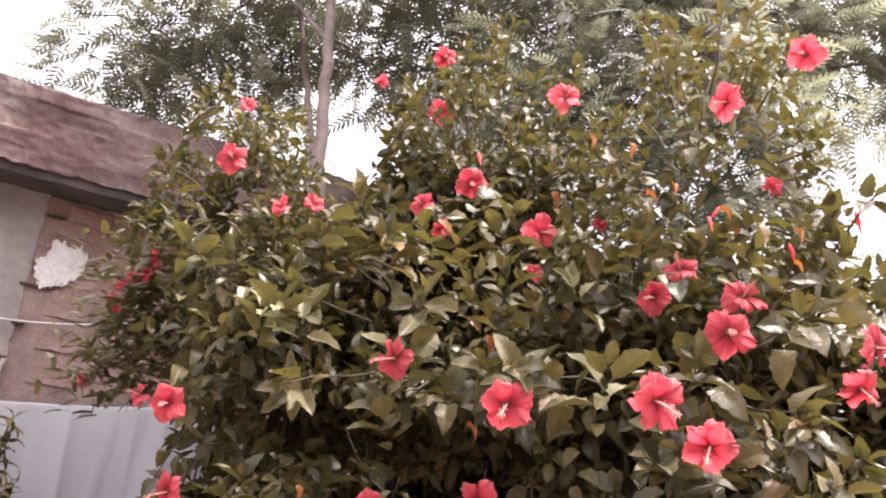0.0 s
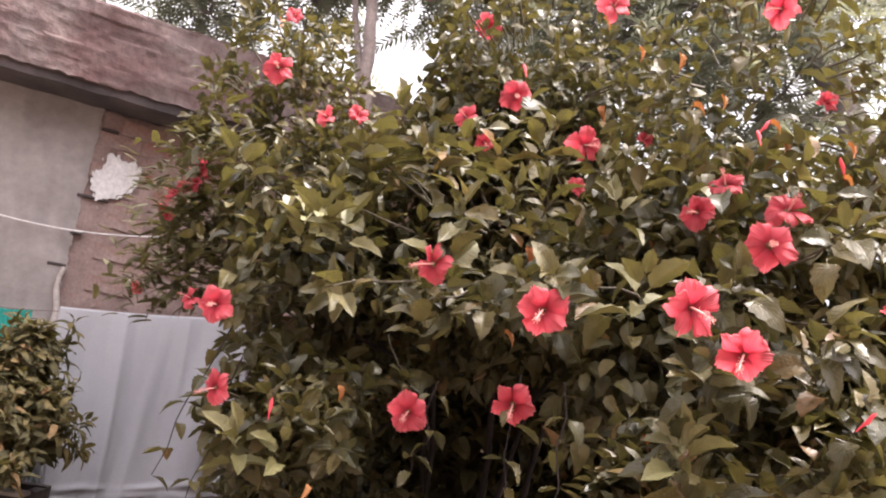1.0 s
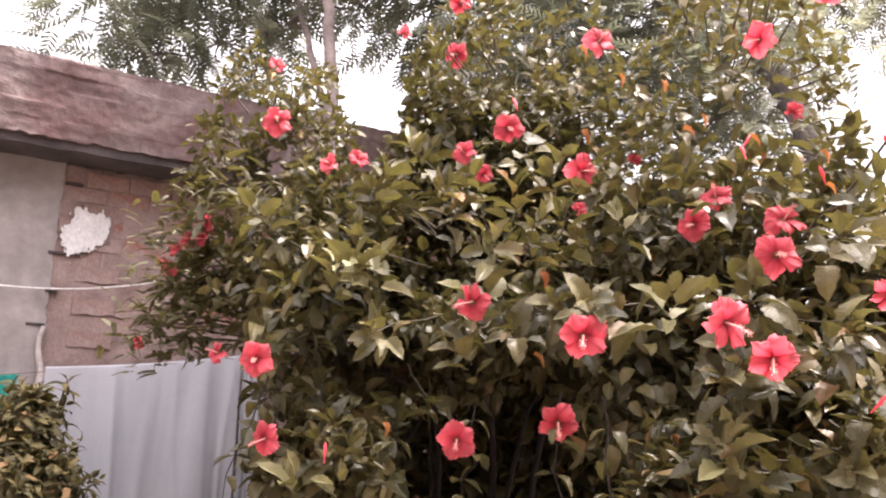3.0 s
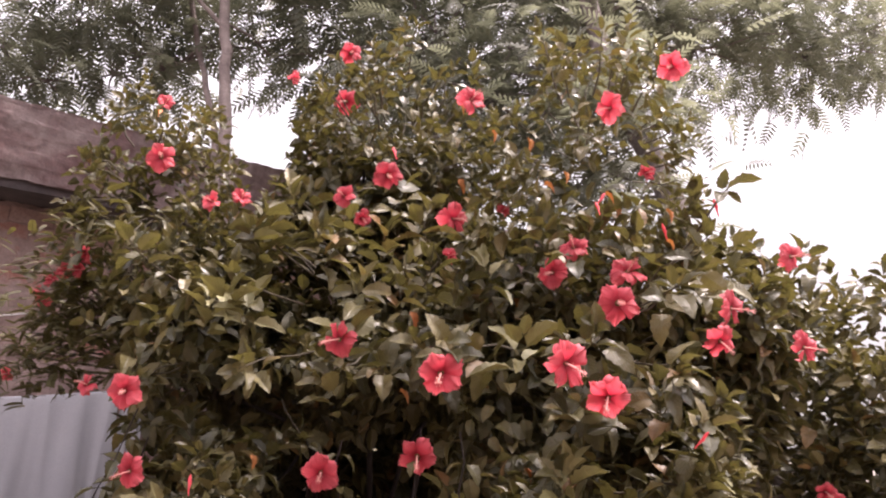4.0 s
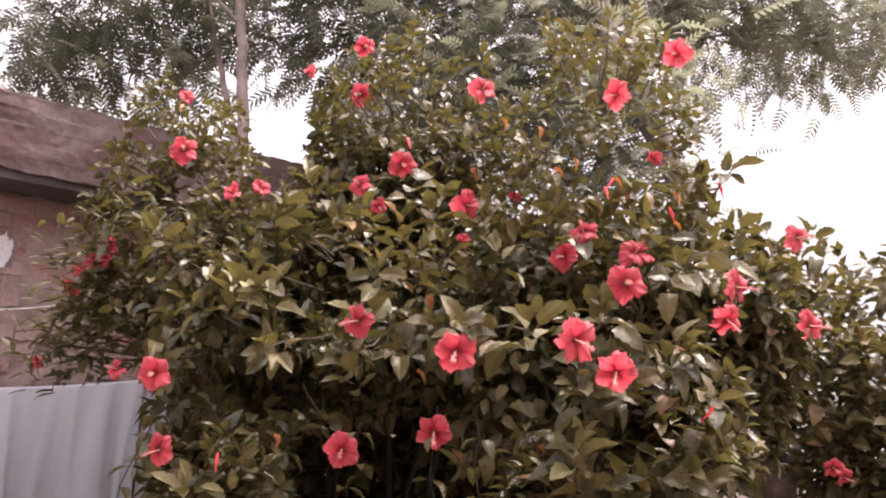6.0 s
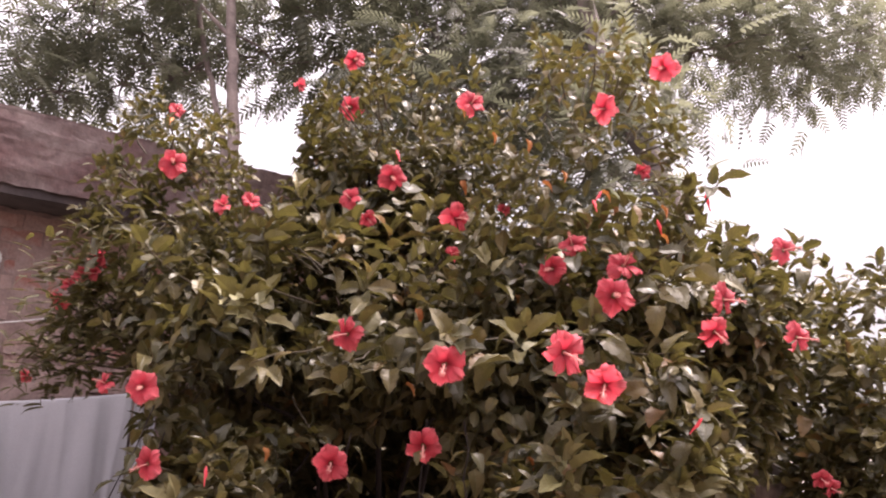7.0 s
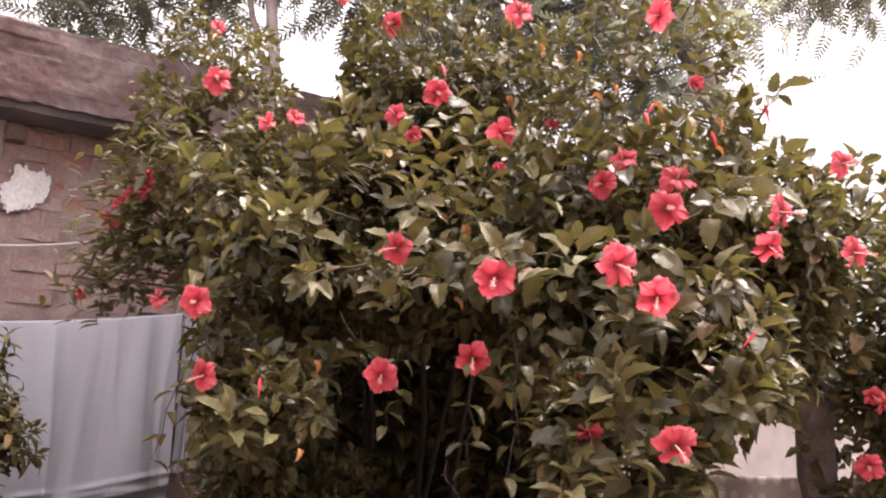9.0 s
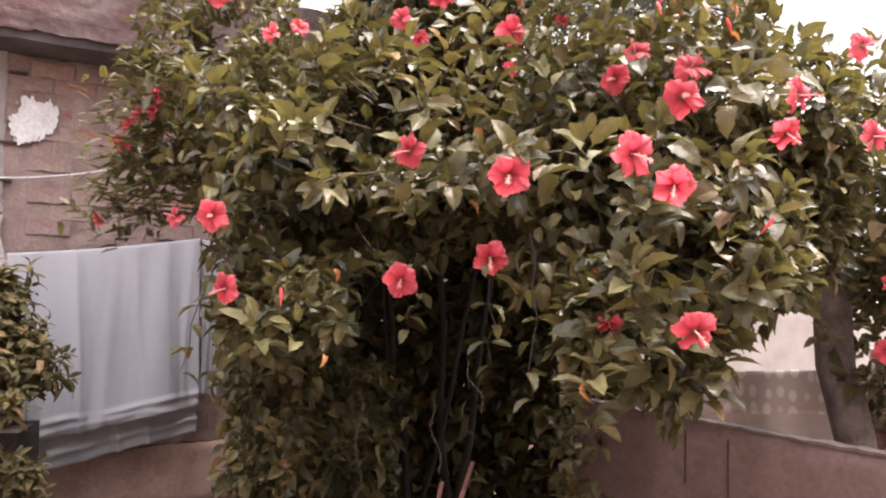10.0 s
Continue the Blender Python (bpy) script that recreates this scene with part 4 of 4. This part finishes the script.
    for i in first:
        lf = new("leaf", singles[W[i]])
        lf.parent = bush
        lf.matrix_local = Matrix.Translation(P[i] - loc) @ Matrix([list(r) for r in R[i]]).to_4x4() @ Matrix.Scale(S[i], 4)
    old = array_mesh("withered_leaf", *blade(0.09, 0.05, 0.9, 0.7, 9, 0.12, 0.2, 0.45, 1.3), M_LEAF_OLD)
    for at in WITHERED:
        lf = new("withered_leaf", old)
        lf.parent = bush
        dd = Vector((rng.normal(0, 0.5), -0.5 + rng.normal(0, 0.3), -0.5 + rng.normal(0, 0.4)))
        lf.matrix_local = Matrix.Translation(Vector(at) - inv) @ dd.to_track_quat("Y", "Z").to_matrix().to_4x4() @ Matrix.Scale(rng.uniform(0.36, 0.5), 4)
    for k, (at, size, face, op) in enumerate(FLOWERS):
        flower(bush, Vector(at) - inv, size, face, math.pi + 0.3 * math.sin(k * 2.7), op)
    for k, at in enumerate(BUDS):
        b = new("bud", BUD)
        b.parent = bush
        b.matrix_local = Matrix.Translation(Vector(at) - inv) @ Matrix.Rotation(math.sin(k * 4.1) * 0.6, 4, "Y") @ Matrix.Rotation(0.5 * math.sin(k * 1.7), 4, "X") @ Matrix.Scale(0.05, 4)
    # pale young shoots
    young = array_mesh("young_leaf", *LEAF_SHAPES[2], M_LEAF_YOUNG, False)
    yt = np.array(YOUNG)
    yp, yr, ys = rosettes(yt, np.tile([0.0, -0.6, 0.5], (len(yt), 1)), 8, 66, 0.82)
    for p, m, z in zip(yp, yr, ys):
        lf = new("young_leaf", young)
        lf.parent = bush
        lf.matrix_local = Matrix.Translation(p - loc) @ Matrix([list(q) for q in m]).to_4x4() @ Matrix.Scale(z, 4)
    # pale dry tendrils that hang in the shade under the crown
    for k, (x, y, z0, z1) in enumerate(((-0.22, 2.2, 1.0, 0.66), (0.02, 2.15, 0.98, 0.74), (0.13, 2.0, 1.12, 0.96))):
        pts = [Vector((x + 0.012 * math.sin(i * 1.1 + k) + 0.004 * k * i, y, z0 + (z1 - z0) * i / 8)) - inv for i in range(9)]
        new("tendril", tubes_mesh("tendril", [tube(pts, [0.001] * 9, 5)], M_CAP)).parent = bush
    # thin sprigs that hang beside the sheet, and dark leaves hanging under the crown
    for k, (a, b, size) in enumerate((((-0.62, 1.98, 1.5), (-0.72, 1.9, 1.08), 0.62), ((-0.6, 2.05, 1.42), (-0.64, 1.95, 1.0), 0.6), ((0.2, 1.75, 1.5), (0.2, 1.7, 1.14), 0.62), ((0.3, 1.7, 1.5), (0.31, 1.64, 1.06), 0.66), ((-0.02, 1.95, 1.45), (-0.04, 1.9, 1.22), 0.6))):
        line = wander(a, b, 6, 0.03, 300 + k)
        ob = new("hanging_sprig", tubes_mesh("hanging_sprig", [tube([p - inv for p in line], [0.0022, 0.0022, 0.002, 0.0018, 0.0016, 0.0014, 0.0012], 5)], M_BARK_SHADE))
        ob.parent = bush
        for i in range(9):
            p = line[min(6, 1 + i * 2 // 3)]
            lf = new("leaf", singles[i % 4])
            lf.parent = ob
            dd = Vector((math.cos(i * 2.4 + k), 0.7 * math.sin(i * 2.4 + k), -0.35))
            lf.matrix_local = Matrix.Translation(p - inv) @ dd.to_track_quat("Y", "Z").to_matrix().to_4x4() @ Matrix.Scale(size * (0.8 + 0.4 * ((i * 7) % 5) / 4), 4)
    for k, (a, b) in enumerate((((-0.12, 2.1, 0.0), (0.16, 2.14, 0.78)), ((-0.1, 2.12, 0.0), (0.06, 2.2, 0.7)))):
        new("stem", tubes_mesh("stem", [tube([p - inv for p in wander(a, b, 6, 0.02, 400 + k)], [0.016 - 0.0015 * i for i in range(7)], 8)], M_BARK_RED)).parent = bush
    # a twig with a few large leaves that stands out against the sky
    tw = [tube([Vector(p) - inv for p in ((0.9, 2.05, 1.98), (0.92, 1.75, 2.06), (0.92, 1.5, 2.142))], [0.005, 0.004, 0.003], 6)]
    new("stem", tubes_mesh("stem", tw, M_TWIG)).parent = bush
    for d, sz in (((0.8, -0.15, 0.62), 0.95), ((0.0, -0.1, 0.95), 0.55), ((0.95, 0.1, -0.1), 0.5), ((-0.3, -0.5, -0.2), 0.7)):
        lf = new("leaf", singles[0])
        lf.parent = bush
        lf.matrix_local = Matrix.Translation(Vector((0.92, 1.5, 2.142)) - inv) @ Vector(d).to_track_quat("Y", "Z").to_matrix().to_4x4() @ Matrix.Scale(sz, 4)
    return bush


hibiscus()


def second_hibiscus():
    at = Vector((1.75, 2.75, 0))
    bush = tagged(empty("hibiscus_bush", at), "smaller hibiscus bush with red flowers behind the low wall", "bush", "hibiscus bushes")
    loc = np.array(at)
    blobs = (((1.62, 2.65, 1.75), (0.36, 0.42, 0.42)), ((1.98, 2.75, 1.85), (0.34, 0.42, 0.40)), ((1.9, 2.6, 1.25), (0.36, 0.36, 0.42)), ((1.3, 2.4, 1.9), (0.22, 0.3, 0.3)), ((1.22, 2.3, 1.6), (0.18, 0.2, 0.26)), ((1.85, 2.35, 1.45), (0.26, 0.22, 0.3)))
    T, N = [], []
    for c, r in blobs:
        c, r = np.array(c), np.array(r)
        d = rng.normal(size=(115, 3))
        d /= np.linalg.norm(d, axis=1, keepdims=True)
        T.append(c + d * r * (1 + rng.normal(0, 0.12, 115))[:, None])
        N.append(d)
    T, N = np.concatenate(T), np.concatenate(N)
    P, R, S = rosettes(T, N, 8, 75, 0.72)
    v, q, u = scatter(LEAF_SHAPES, P - loc, R, S, rng.integers(0, 4, len(P)))
    ob = new("foliage", array_mesh("foliage", v, q, u, M_LEAF, False))
    ob.parent = bush
    tagged(ob, "glossy green leaves", kind="stuff")
    for k, (c, r) in enumerate(blobs):
        me = tubes_mesh("stem", [tube([p - at for p in wander((2.05, 3.1, 0), (1.95, 3.0, 1.25), 3, 0.03, 40 + k)[:-1] + wander((1.95, 3.0, 1.25), c, 4, 0.05, 60 + k)], [0.024, 0.022, 0.02, 0.018, 0.015, 0.012, 0.01, 0.007], 7)], M_BARK_SHADE)
        new("stem", me).parent = bush
    for k, (p, size, face, op) in enumerate((((1.336, 2.0, 2.11), 0.1, (0.5, -0.9, 0.1), 0.9), ((1.321, 1.9, 1.812), 0.1, (0.6, -0.9, -0.1), 0.9), ((1.95, 2.36, 1.78), 0.09, (0.2, -0.9, 0.3), 0.8),
                                            ((1.529, 2.2, 1.389), 0.075, (0, -0.9, -0.4), 0.7), ((1.56, 2.2, 1.36), 0.07, (0.5, -0.9, -0.4), 0.7), ((1.514, 2.2, 1.159), 0.1, (-0.3, -1, 0), 0.95))):
        flower(bush, Vector(p) - at, size, face, math.pi + k, op)


second_hibiscus()


# --- feathery shrub beside the house ---
FEATHER = [pinnate(0.1, 8, 0.021, 0.25, 0.1, 0.32), pinnate(0.085, 7, 0.019, 0.4, 0.1, 0.34)]


def feather_shrub():
    at = Vector((-0.62, 2.95, 0))
    th = tagged(empty("feathery_shrub", at), "feathery shrub with small red blossoms beside the brick wall", "shrub")
    loc = np.array(at)
    T = np.array([(-1.1, 2.7, 1.9), (-1.2, 2.75, 1.78), (-1.22, 2.75, 1.84), (-1.12, 2.7, 1.76), (-0.95, 2.5, 1.98), (-1.36, 2.83, 1.7), (-1.25, 2.75, 1.66), (-1.1, 2.6, 1.95), (-0.92, 2.5, 1.85), (-1.02, 2.65, 1.74), (-0.86, 2.45, 1.97), (-0.9, 2.5, 1.68), (-1.0, 2.4, 2.04), (-1.08, 2.42, 2.0), (-0.93, 2.35, 2.06), (-1.3, 2.75, 1.62), (-1.16, 2.6, 1.7), (-1.05, 2.5, 1.86), (-0.96, 2.4, 1.78), (-1.2, 2.62, 1.86)])
    for k, t in enumerate(T):
        me = tubes_mesh("stem", [tube([p - at for p in wander((-0.62, 2.95, 0), (-0.6, 2.85, 1.62), 3, 0.03, 170 + k)[:-1] + wander((-0.6, 2.85, 1.62), t, 3, 0.03, 70 + k)], [0.014, 0.012, 0.011, 0.009, 0.007, 0.005, 0.003], 6)], M_TWIG)
        new("stem", me).parent = th
    n = 1300
    base = T[rng.integers(0, len(T), n)] + np.clip(rng.normal(0, 0.085, (n, 3)), -0.14, 0.14)
    d = rng.normal(size=(n, 3)) * np.array([1, 1, 0.5]) + np.array([-0.35, -0.4, 0.15])
    v, q, u = scatter(FEATHER, base - loc, frames_of(d, np.tile([0.0, 0.0, 1.0], (n, 1)) + rng.normal(0, 0.2, (n, 3))), rng.uniform(0.45, 0.85, n), rng.integers(0, 2, n))
    ob = new("foliage", array_mesh("foliage", v, q, u, M_FEATHER))
    ob.parent = th
    tagged(ob, "fine feather leaves", kind="stuff")
    for k, (p, s) in enumerate((((-0.977, 2.33, 2.011), 0.09), ((-0.99, 2.33, 1.95), 0.075), ((-1.06, 2.4, 1.95), 0.08), ((-1.12, 2.44, 1.92), 0.08), ((-1.17, 2.5, 1.87), 0.085), ((-1.42, 2.86, 1.6), 0.07), ((-1.24, 2.6, 1.9), 0.05), ((-1.12, 2.5, 1.96), 0.05))):
        flower(th, Vector(p) - at, s, (-0.6 + 0.2 * (k % 3), -0.7, -0.5 + 0.3 * (k % 4)), k, 0.55)


feather_shrub()


# --- leafy bush in front of the drying sheets ---
SMALL = [blade(0.07, 0.03, 0.3, 0.6, 6, 0, 0.14, 0.6), blade(0.06, 0.027, 0.35, 0.45, 6, 0, 0.14, 0.6)]


def yard_bush():
    at = Vector((-2.2, 3.05, 0))
    th = tagged(empty("leafy_bush", at), "rounded olive-green leafy bush standing before hung sheets", "bush")
    loc = np.array(at)
    blobs = (((-2.1, 3.1, 0.98), (0.3, 0.3, 0.25)), ((-2.42, 2.95, 0.84), (0.34, 0.3, 0.24)), ((-1.94, 3.1, 0.93), (0.24, 0.25, 0.22)), ((-1.86, 2.84, 0.5), (0.24, 0.12, 0.17)), ((-2.5, 2.85, 0.42), (0.35, 0.2, 0.18)), ((-2.01, 3.1, 1.24), (0.09, 0.14, 0.15)))
    T, N = [], []
    for c, r in blobs:
        c, r = np.array(c), np.array(r)
        d = rng.normal(size=(140, 3))
        d /= np.linalg.norm(d, axis=1, keepdims=True)
        T.append(c + d * r * (1 + rng.normal(0, 0.12, 140))[:, None])
        N.append(d)
    T = [np.where((t[:, 2:] < 0.8) & (t[:, 2:] > 0.62), t + np.array([0, 0, 0.2]), t) for t in T]
    sprig = np.array([(-1.95, 3.3, 1.2 + 0.055 * k) for k in range(5)])
    T, N = np.concatenate(T + [sprig]), np.concatenate(N + [np.tile([0.1, -0.2, 0.6], (5, 1))])
    P, R, S = rosettes(T, N, 8, 100, 0.88, 0.45)
    v, q, u = scatter(SMALL, P - loc, R, S, rng.integers(0, 2, len(P)))
    ob = new("foliage", array_mesh("foliage", v, q, u, M_LEAF_SMALL))
    ob.parent = th
    tagged(ob, "narrow dull olive leaves", kind="stuff")
    for k, (c, r) in enumerate(blobs + (((-1.95, 3.3, 1.42), 0),)):
        me = tubes_mesh("stem", [tube([p - at for p in wander((-2.2 + 0.03 * (k % 3), 3.05, 0), c, 6, 0.05, 90 + k)], [0.016, 0.014, 0.012, 0.01, 0.008, 0.006, 0.004], 6)], M_TWIG)
        new("stem", me).parent = th
    for k, p in enumerate(((-2.36, 2.85, 1.15), (-2.15, 2.82, 1.03))):
        flower(th, Vector(p) - at, 0.045, (0.1, -1, 0.2), k, 0.8)


yard_bush()


def trough():
    th = tagged(empty("planter_trough", (-2.26, 3.22, 0), 12), "cement planter trough under the bush, coloured dark for shade, with a pale rim", "planter")
    # trough walls are coloured near black to imitate the shade below the leaves
    for nm, x0, x1, y0, y1, z0, z1 in (("front_wall", -0.34, 0.34, -0.17, -0.12, 0, 0.64), ("back_wall", -0.34, 0.34, 0.12, 0.17, 0, 0.64), ("end_wall", -0.34, -0.29, -0.117, 0.117, 0, 0.635), ("end_wall", 0.29, 0.34, -0.117, 0.117, 0, 0.635)):
        part(nm, rough_box(x0, x1, y0, y1, z0, z1, 14, 8, 0.006, x0 * 3), M_IRON, th)
    bm = bmesh.new()
    box(bm, -0.36, 0.36, -0.19, -0.1, 0.644, 0.662, 0.005)
    part("rim", bm, M_POT, th, "pale worn rim")
    bm = bmesh.new()
    box(bm, -0.288, 0.288, -0.116, 0.116, 0.0, 0.58)
    part("soil", bm, M_GROUND, th)


trough()


# --- tall feather-leaved trees ---
NEEM = [pinnate(0.27, 7, 0.066, 0.3, 0.35, 0.15), pinnate(0.23, 6, 0.064, 0.5, 0.35, 0.16), pinnate(0.31, 8, 0.068, 0.2, 0.35, 0.14)]


def tree(name, label, at, trunks, clumps, leaves_per, seed, size=1.0, bark=M_BARK_GREY):
    """A tree with crooked trunks, limbs and a broken crown of feather leaves; clumps: centre and radii."""
    at = Vector(at)
    th = tagged(empty(name, at), label, "tree", "feather-leaved trees")
    loc = np.array(at)
    r = np.random.default_rng(seed)
    for pts, rad in trunks:
        line = []
        for a, b in zip(pts, pts[1:]):
            line += wander(a, b, 6, 0.45 * rad, seed + len(line))[:-1]
        line.append(Vector(pts[-1]))
        n = len(line)
        ob = new("trunk", tubes_mesh("trunk", [tube([p - at for p in line], [rad * (1.15 - 0.6 * i / n) for i in range(n)], 12)], bark))
        ob.parent = th
    V, D, limbs = [], [], []
    tops = [Vector(p) for pts, _ in trunks for p in pts[1:]]
    for k, (c, rr) in enumerate(clumps):
        c, rr = np.array(c), np.array(rr)
        near = min(tops, key=lambda p: (p - Vector(c)).length)
        limbs.append(tube([p - at for p in wander(near, c, 6, 0.12, seed + k)], [0.007, 0.0065, 0.006, 0.005, 0.0045, 0.004, 0.003], 6))
        n = int(leaves_per * (rr[0] * rr[1] * rr[2]) ** (2 / 3) * 10)
        # leaves gather round drooping sprays
        m = max(3, n // 9)
        tip = np.clip(r.normal(size=(m, 3)), -1.6, 1.6) * 0.52 * rr + c
        for q in tip[::2]:
            limbs.append(tube([p - at for p in wander(c, q, 3, 0.05, int(abs(q[0]) * 999))], [0.008, 0.006, 0.005, 0.003], 4))
        i = r.integers(0, m, n)
        V.append(tip[i] + r.normal(0, 0.11, (n, 3)))
        out = (tip[i] - c)
        out /= np.linalg.norm(out, axis=1, keepdims=True) + 1e-6
        D.append(out * 0.8 + r.normal(0, 0.5, (n, 3)) + np.array([-0.15, 0, -0.2]))
    V, D = np.concatenate(V), np.concatenate(D)
    v, q, u = scatter(NEEM, V - loc, frames_of(D, np.tile([0.0, 0.0, 1.0], (len(V), 1)) + r.normal(0, 0.35, (len(V), 3))), size * r.uniform(0.7, 1.15, len(V)), r.integers(0, 3, len(V)))
    ob = new("crown", array_mesh("crown", v, q, u, M_NEEM))
    ob.parent = th
    tagged(ob, "fine drooping feather leaves with gaps of sky", kind="stuff")
    ob = tagged(new("branchwork", tubes_mesh("branchwork", limbs, bark)), kind="stuff")
    ob.parent = th
    return th


def trees():
    tree("feather_leaved_tree", "tall two-stemmed tree with feathery leaves before the house", (-0.72, 3.34, 0),
         ((((-0.70, 3.34, 0), (-0.72, 3.34, 1.5), (-0.76, 3.35, 2.4), (-0.88, 3.51, 3.0), (-1.0, 3.69, 3.6), (-1.2, 3.98, 4.6), (-1.3, 4.1, 5.6)), 0.037),
          (((-0.76, 3.36, 0), (-0.78, 3.4, 1.5), (-0.83, 3.52, 2.4), (-0.99, 3.74, 3.0), (-1.23, 4.05, 3.6), (-1.5, 4.3, 4.4), (-1.8, 4.4, 5.4)), 0.022),
          (((-0.98, 3.68, 3.55), (-1.2, 3.75, 3.78), (-1.7, 3.9, 4.2)), 0.012)),
         (((-2.5, 4.3, 3.62), (0.26, 0.4, 0.22)), ((-2.2, 4.3, 3.42), (0.34, 0.4, 0.2)), ((-2.1, 4.35, 3.74), (0.3, 0.4, 0.2)), ((-1.8, 4.3, 3.5), (0.34, 0.4, 0.26)), ((-1.5, 4.3, 3.55), (0.24, 0.36, 0.24)), ((-2.45, 4.3, 3.92), (0.32, 0.44, 0.2)), ((-1.72, 4.3, 3.86), (0.3, 0.4, 0.18)), ((-0.75, 4.36, 3.86), (0.3, 0.36, 0.24)), ((-1.77, 4.3, 4.1), (0.44, 0.44, 0.24)),
          ((-0.97, 4.2, 4.15), (0.58, 0.44, 0.36)), ((-0.53, 4.36, 3.8), (0.4, 0.44, 0.28)), ((-0.31, 4.3, 4.28), (0.58, 0.5, 0.36)), ((-1.84, 4.43, 4.64), (0.95, 0.58, 0.36)), ((-0.68, 4.43, 4.86), (0.95, 0.65, 0.36)), ((-0.09, 4.43, 3.62), (0.36, 0.44, 0.28)), ((-2.6, 4.43, 4.5), (0.32, 0.44, 0.22)), ((-1.45, 4.2, 3.98), (0.26, 0.3, 0.16))),
         112, 11, 0.8, M_BARK_PALE)
    tree("feather_leaved_tree", "leaning tree with feathery crown rising behind the hibiscus", (1.62, 2.6, 0),
         ((((1.70, 2.6, 0), (1.60, 2.6, 0.8), (1.44, 2.62, 1.65), (1.22, 2.8, 2.5), (1.0, 3.2, 3.3), (0.9, 3.6, 4.6)), 0.07),),
         (((0.5, 3.7, 3.3), (0.6, 0.5, 0.45)), ((0.95, 3.2, 2.75), (0.35, 0.4, 0.4)), ((1.0, 3.1, 3.1), (0.4, 0.4, 0.35)), ((0.2, 4.0, 3.7), (0.7, 0.5, 0.5)), ((0.9, 3.7, 3.6), (0.6, 0.5, 0.45)), ((0.3, 3.6, 2.9), (0.4, 0.4, 0.35)),
          ((1.75, 4.0, 3.85), (0.7, 0.5, 0.2)), ((2.45, 4.1, 3.92), (0.6, 0.5, 0.2)), ((1.3, 4.0, 4.1), (0.8, 0.6, 0.35)), ((2.2, 4.2, 4.3), (0.9, 0.6, 0.35)), ((0.3, 4.2, 4.4), (0.8, 0.6, 0.5)), ((1.2, 4.2, 4.6), (1.0, 0.6, 0.4)), ((1.05, 3.0, 2.5), (0.2, 0.3, 0.3)), ((3.0, 4.3, 4.25), (0.6, 0.5, 0.3)), ((0.8, 4.0, 4.15), (0.6, 0.5, 0.4))),
         165, 23, 0.63)


trees()


# --- bricks of the house wall ---
def wall_bricks():
    r = random.Random(5)
    shapes = []
    for k, L in enumerate((0.222, 0.222, 0.222, 0.108)):
        bm = bmesh.new()
        box(bm, -L / 2, L / 2, 0, 0.03, -0.0405, 0.0405)
        bmesh.ops.subdivide_edges(bm, edges=[e for e in bm.edges if abs(e.verts[0].co.x - e.verts[1].co.x) > 0.05], cuts=5)
        for v in bm.verts:
            q = Vector((v.co.x * 17 + 5 * k, v.co.z * 30, k))
            v.co.z += 0.009 * noise.noise(q)
            v.co.x += 0.006 * noise.noise(q + Vector((7, 7, 7)))
            if v.co.y < 0.01:
                v.co.y += 0.004 + 0.007 * noise.noise(q * 1.7)
        me = bpy.data.meshes.new("brick")
        bm.to_mesh(me)
        bm.free()
        me.materials.append(M_BRICK)
        shapes.append((me, L))
    z, row, count = 0.405, 0, 0
    while z < EAVE_Z - 0.04:
        x = -0.066 + (0.0 if row % 2 else -0.115)
        set_back = r.choice((-0.016, -0.009, -0.004, 0.0, 0.003))
        while x < 2.1:
            me, L = shapes[3 if (x < -0.05 and row % 2 == 0) else r.randrange(3)]
            if x + 0.005 > -0.068 or L < 0.2:
                if x >= -0.067:
                    ob = new("brick", me)
                    ob.parent = HOUSE_WALL
                    ob.matrix_local = pose(x + L / 2, -0.001 + set_back + r.uniform(-0.004, 0.006) + (0.014 if r.random() < 0.12 else 0), z + r.uniform(-0.003, 0.003), r.uniform(-2, 2), r.uniform(-0.9, 0.9), r.uniform(-1.5, 1.5)) @ Matrix.Diagonal((r.uniform(0.93, 1.01), 1, r.uniform(0.9, 1.06), 1))
                    count += 1
            x += L + 0.004
        z += 0.0865
        row += 1


wall_bricks()


def brick_pier():
    """A small pier of laid bricks beyond the leaning tree."""
    r = random.Random(17)
    pier = tagged(empty("pier", (2.02, 3.05, 0), -20), "weathered pier of pale red bricks beyond the low wall", "pier", kind="structure")
    core = bmesh.new()
    box(core, -0.105, 0.105, 0.012, 0.21, 0, 1.085)
    part("pier_core", core, M_MORTAR, pier)
    bm = bmesh.new()
    box(bm, -0.111, 0.111, 0, 0.1, -0.036, 0.036, 0.005)
    me = bpy.data.meshes.new("brick")
    bm.to_mesh(me)
    bm.free()
    me.materials.append(M_BRICK)
    for k in range(13):
        for y in (0.0, 0.112):
            ob = new("brick", me)
            ob.parent = pier
            ob.matrix_local = pose(r.uniform(-0.006, 0.006), y + r.uniform(-0.004, 0.004), 0.04 + 0.083 * k, 0, 0, r.uniform(-2, 2))


brick_pier()
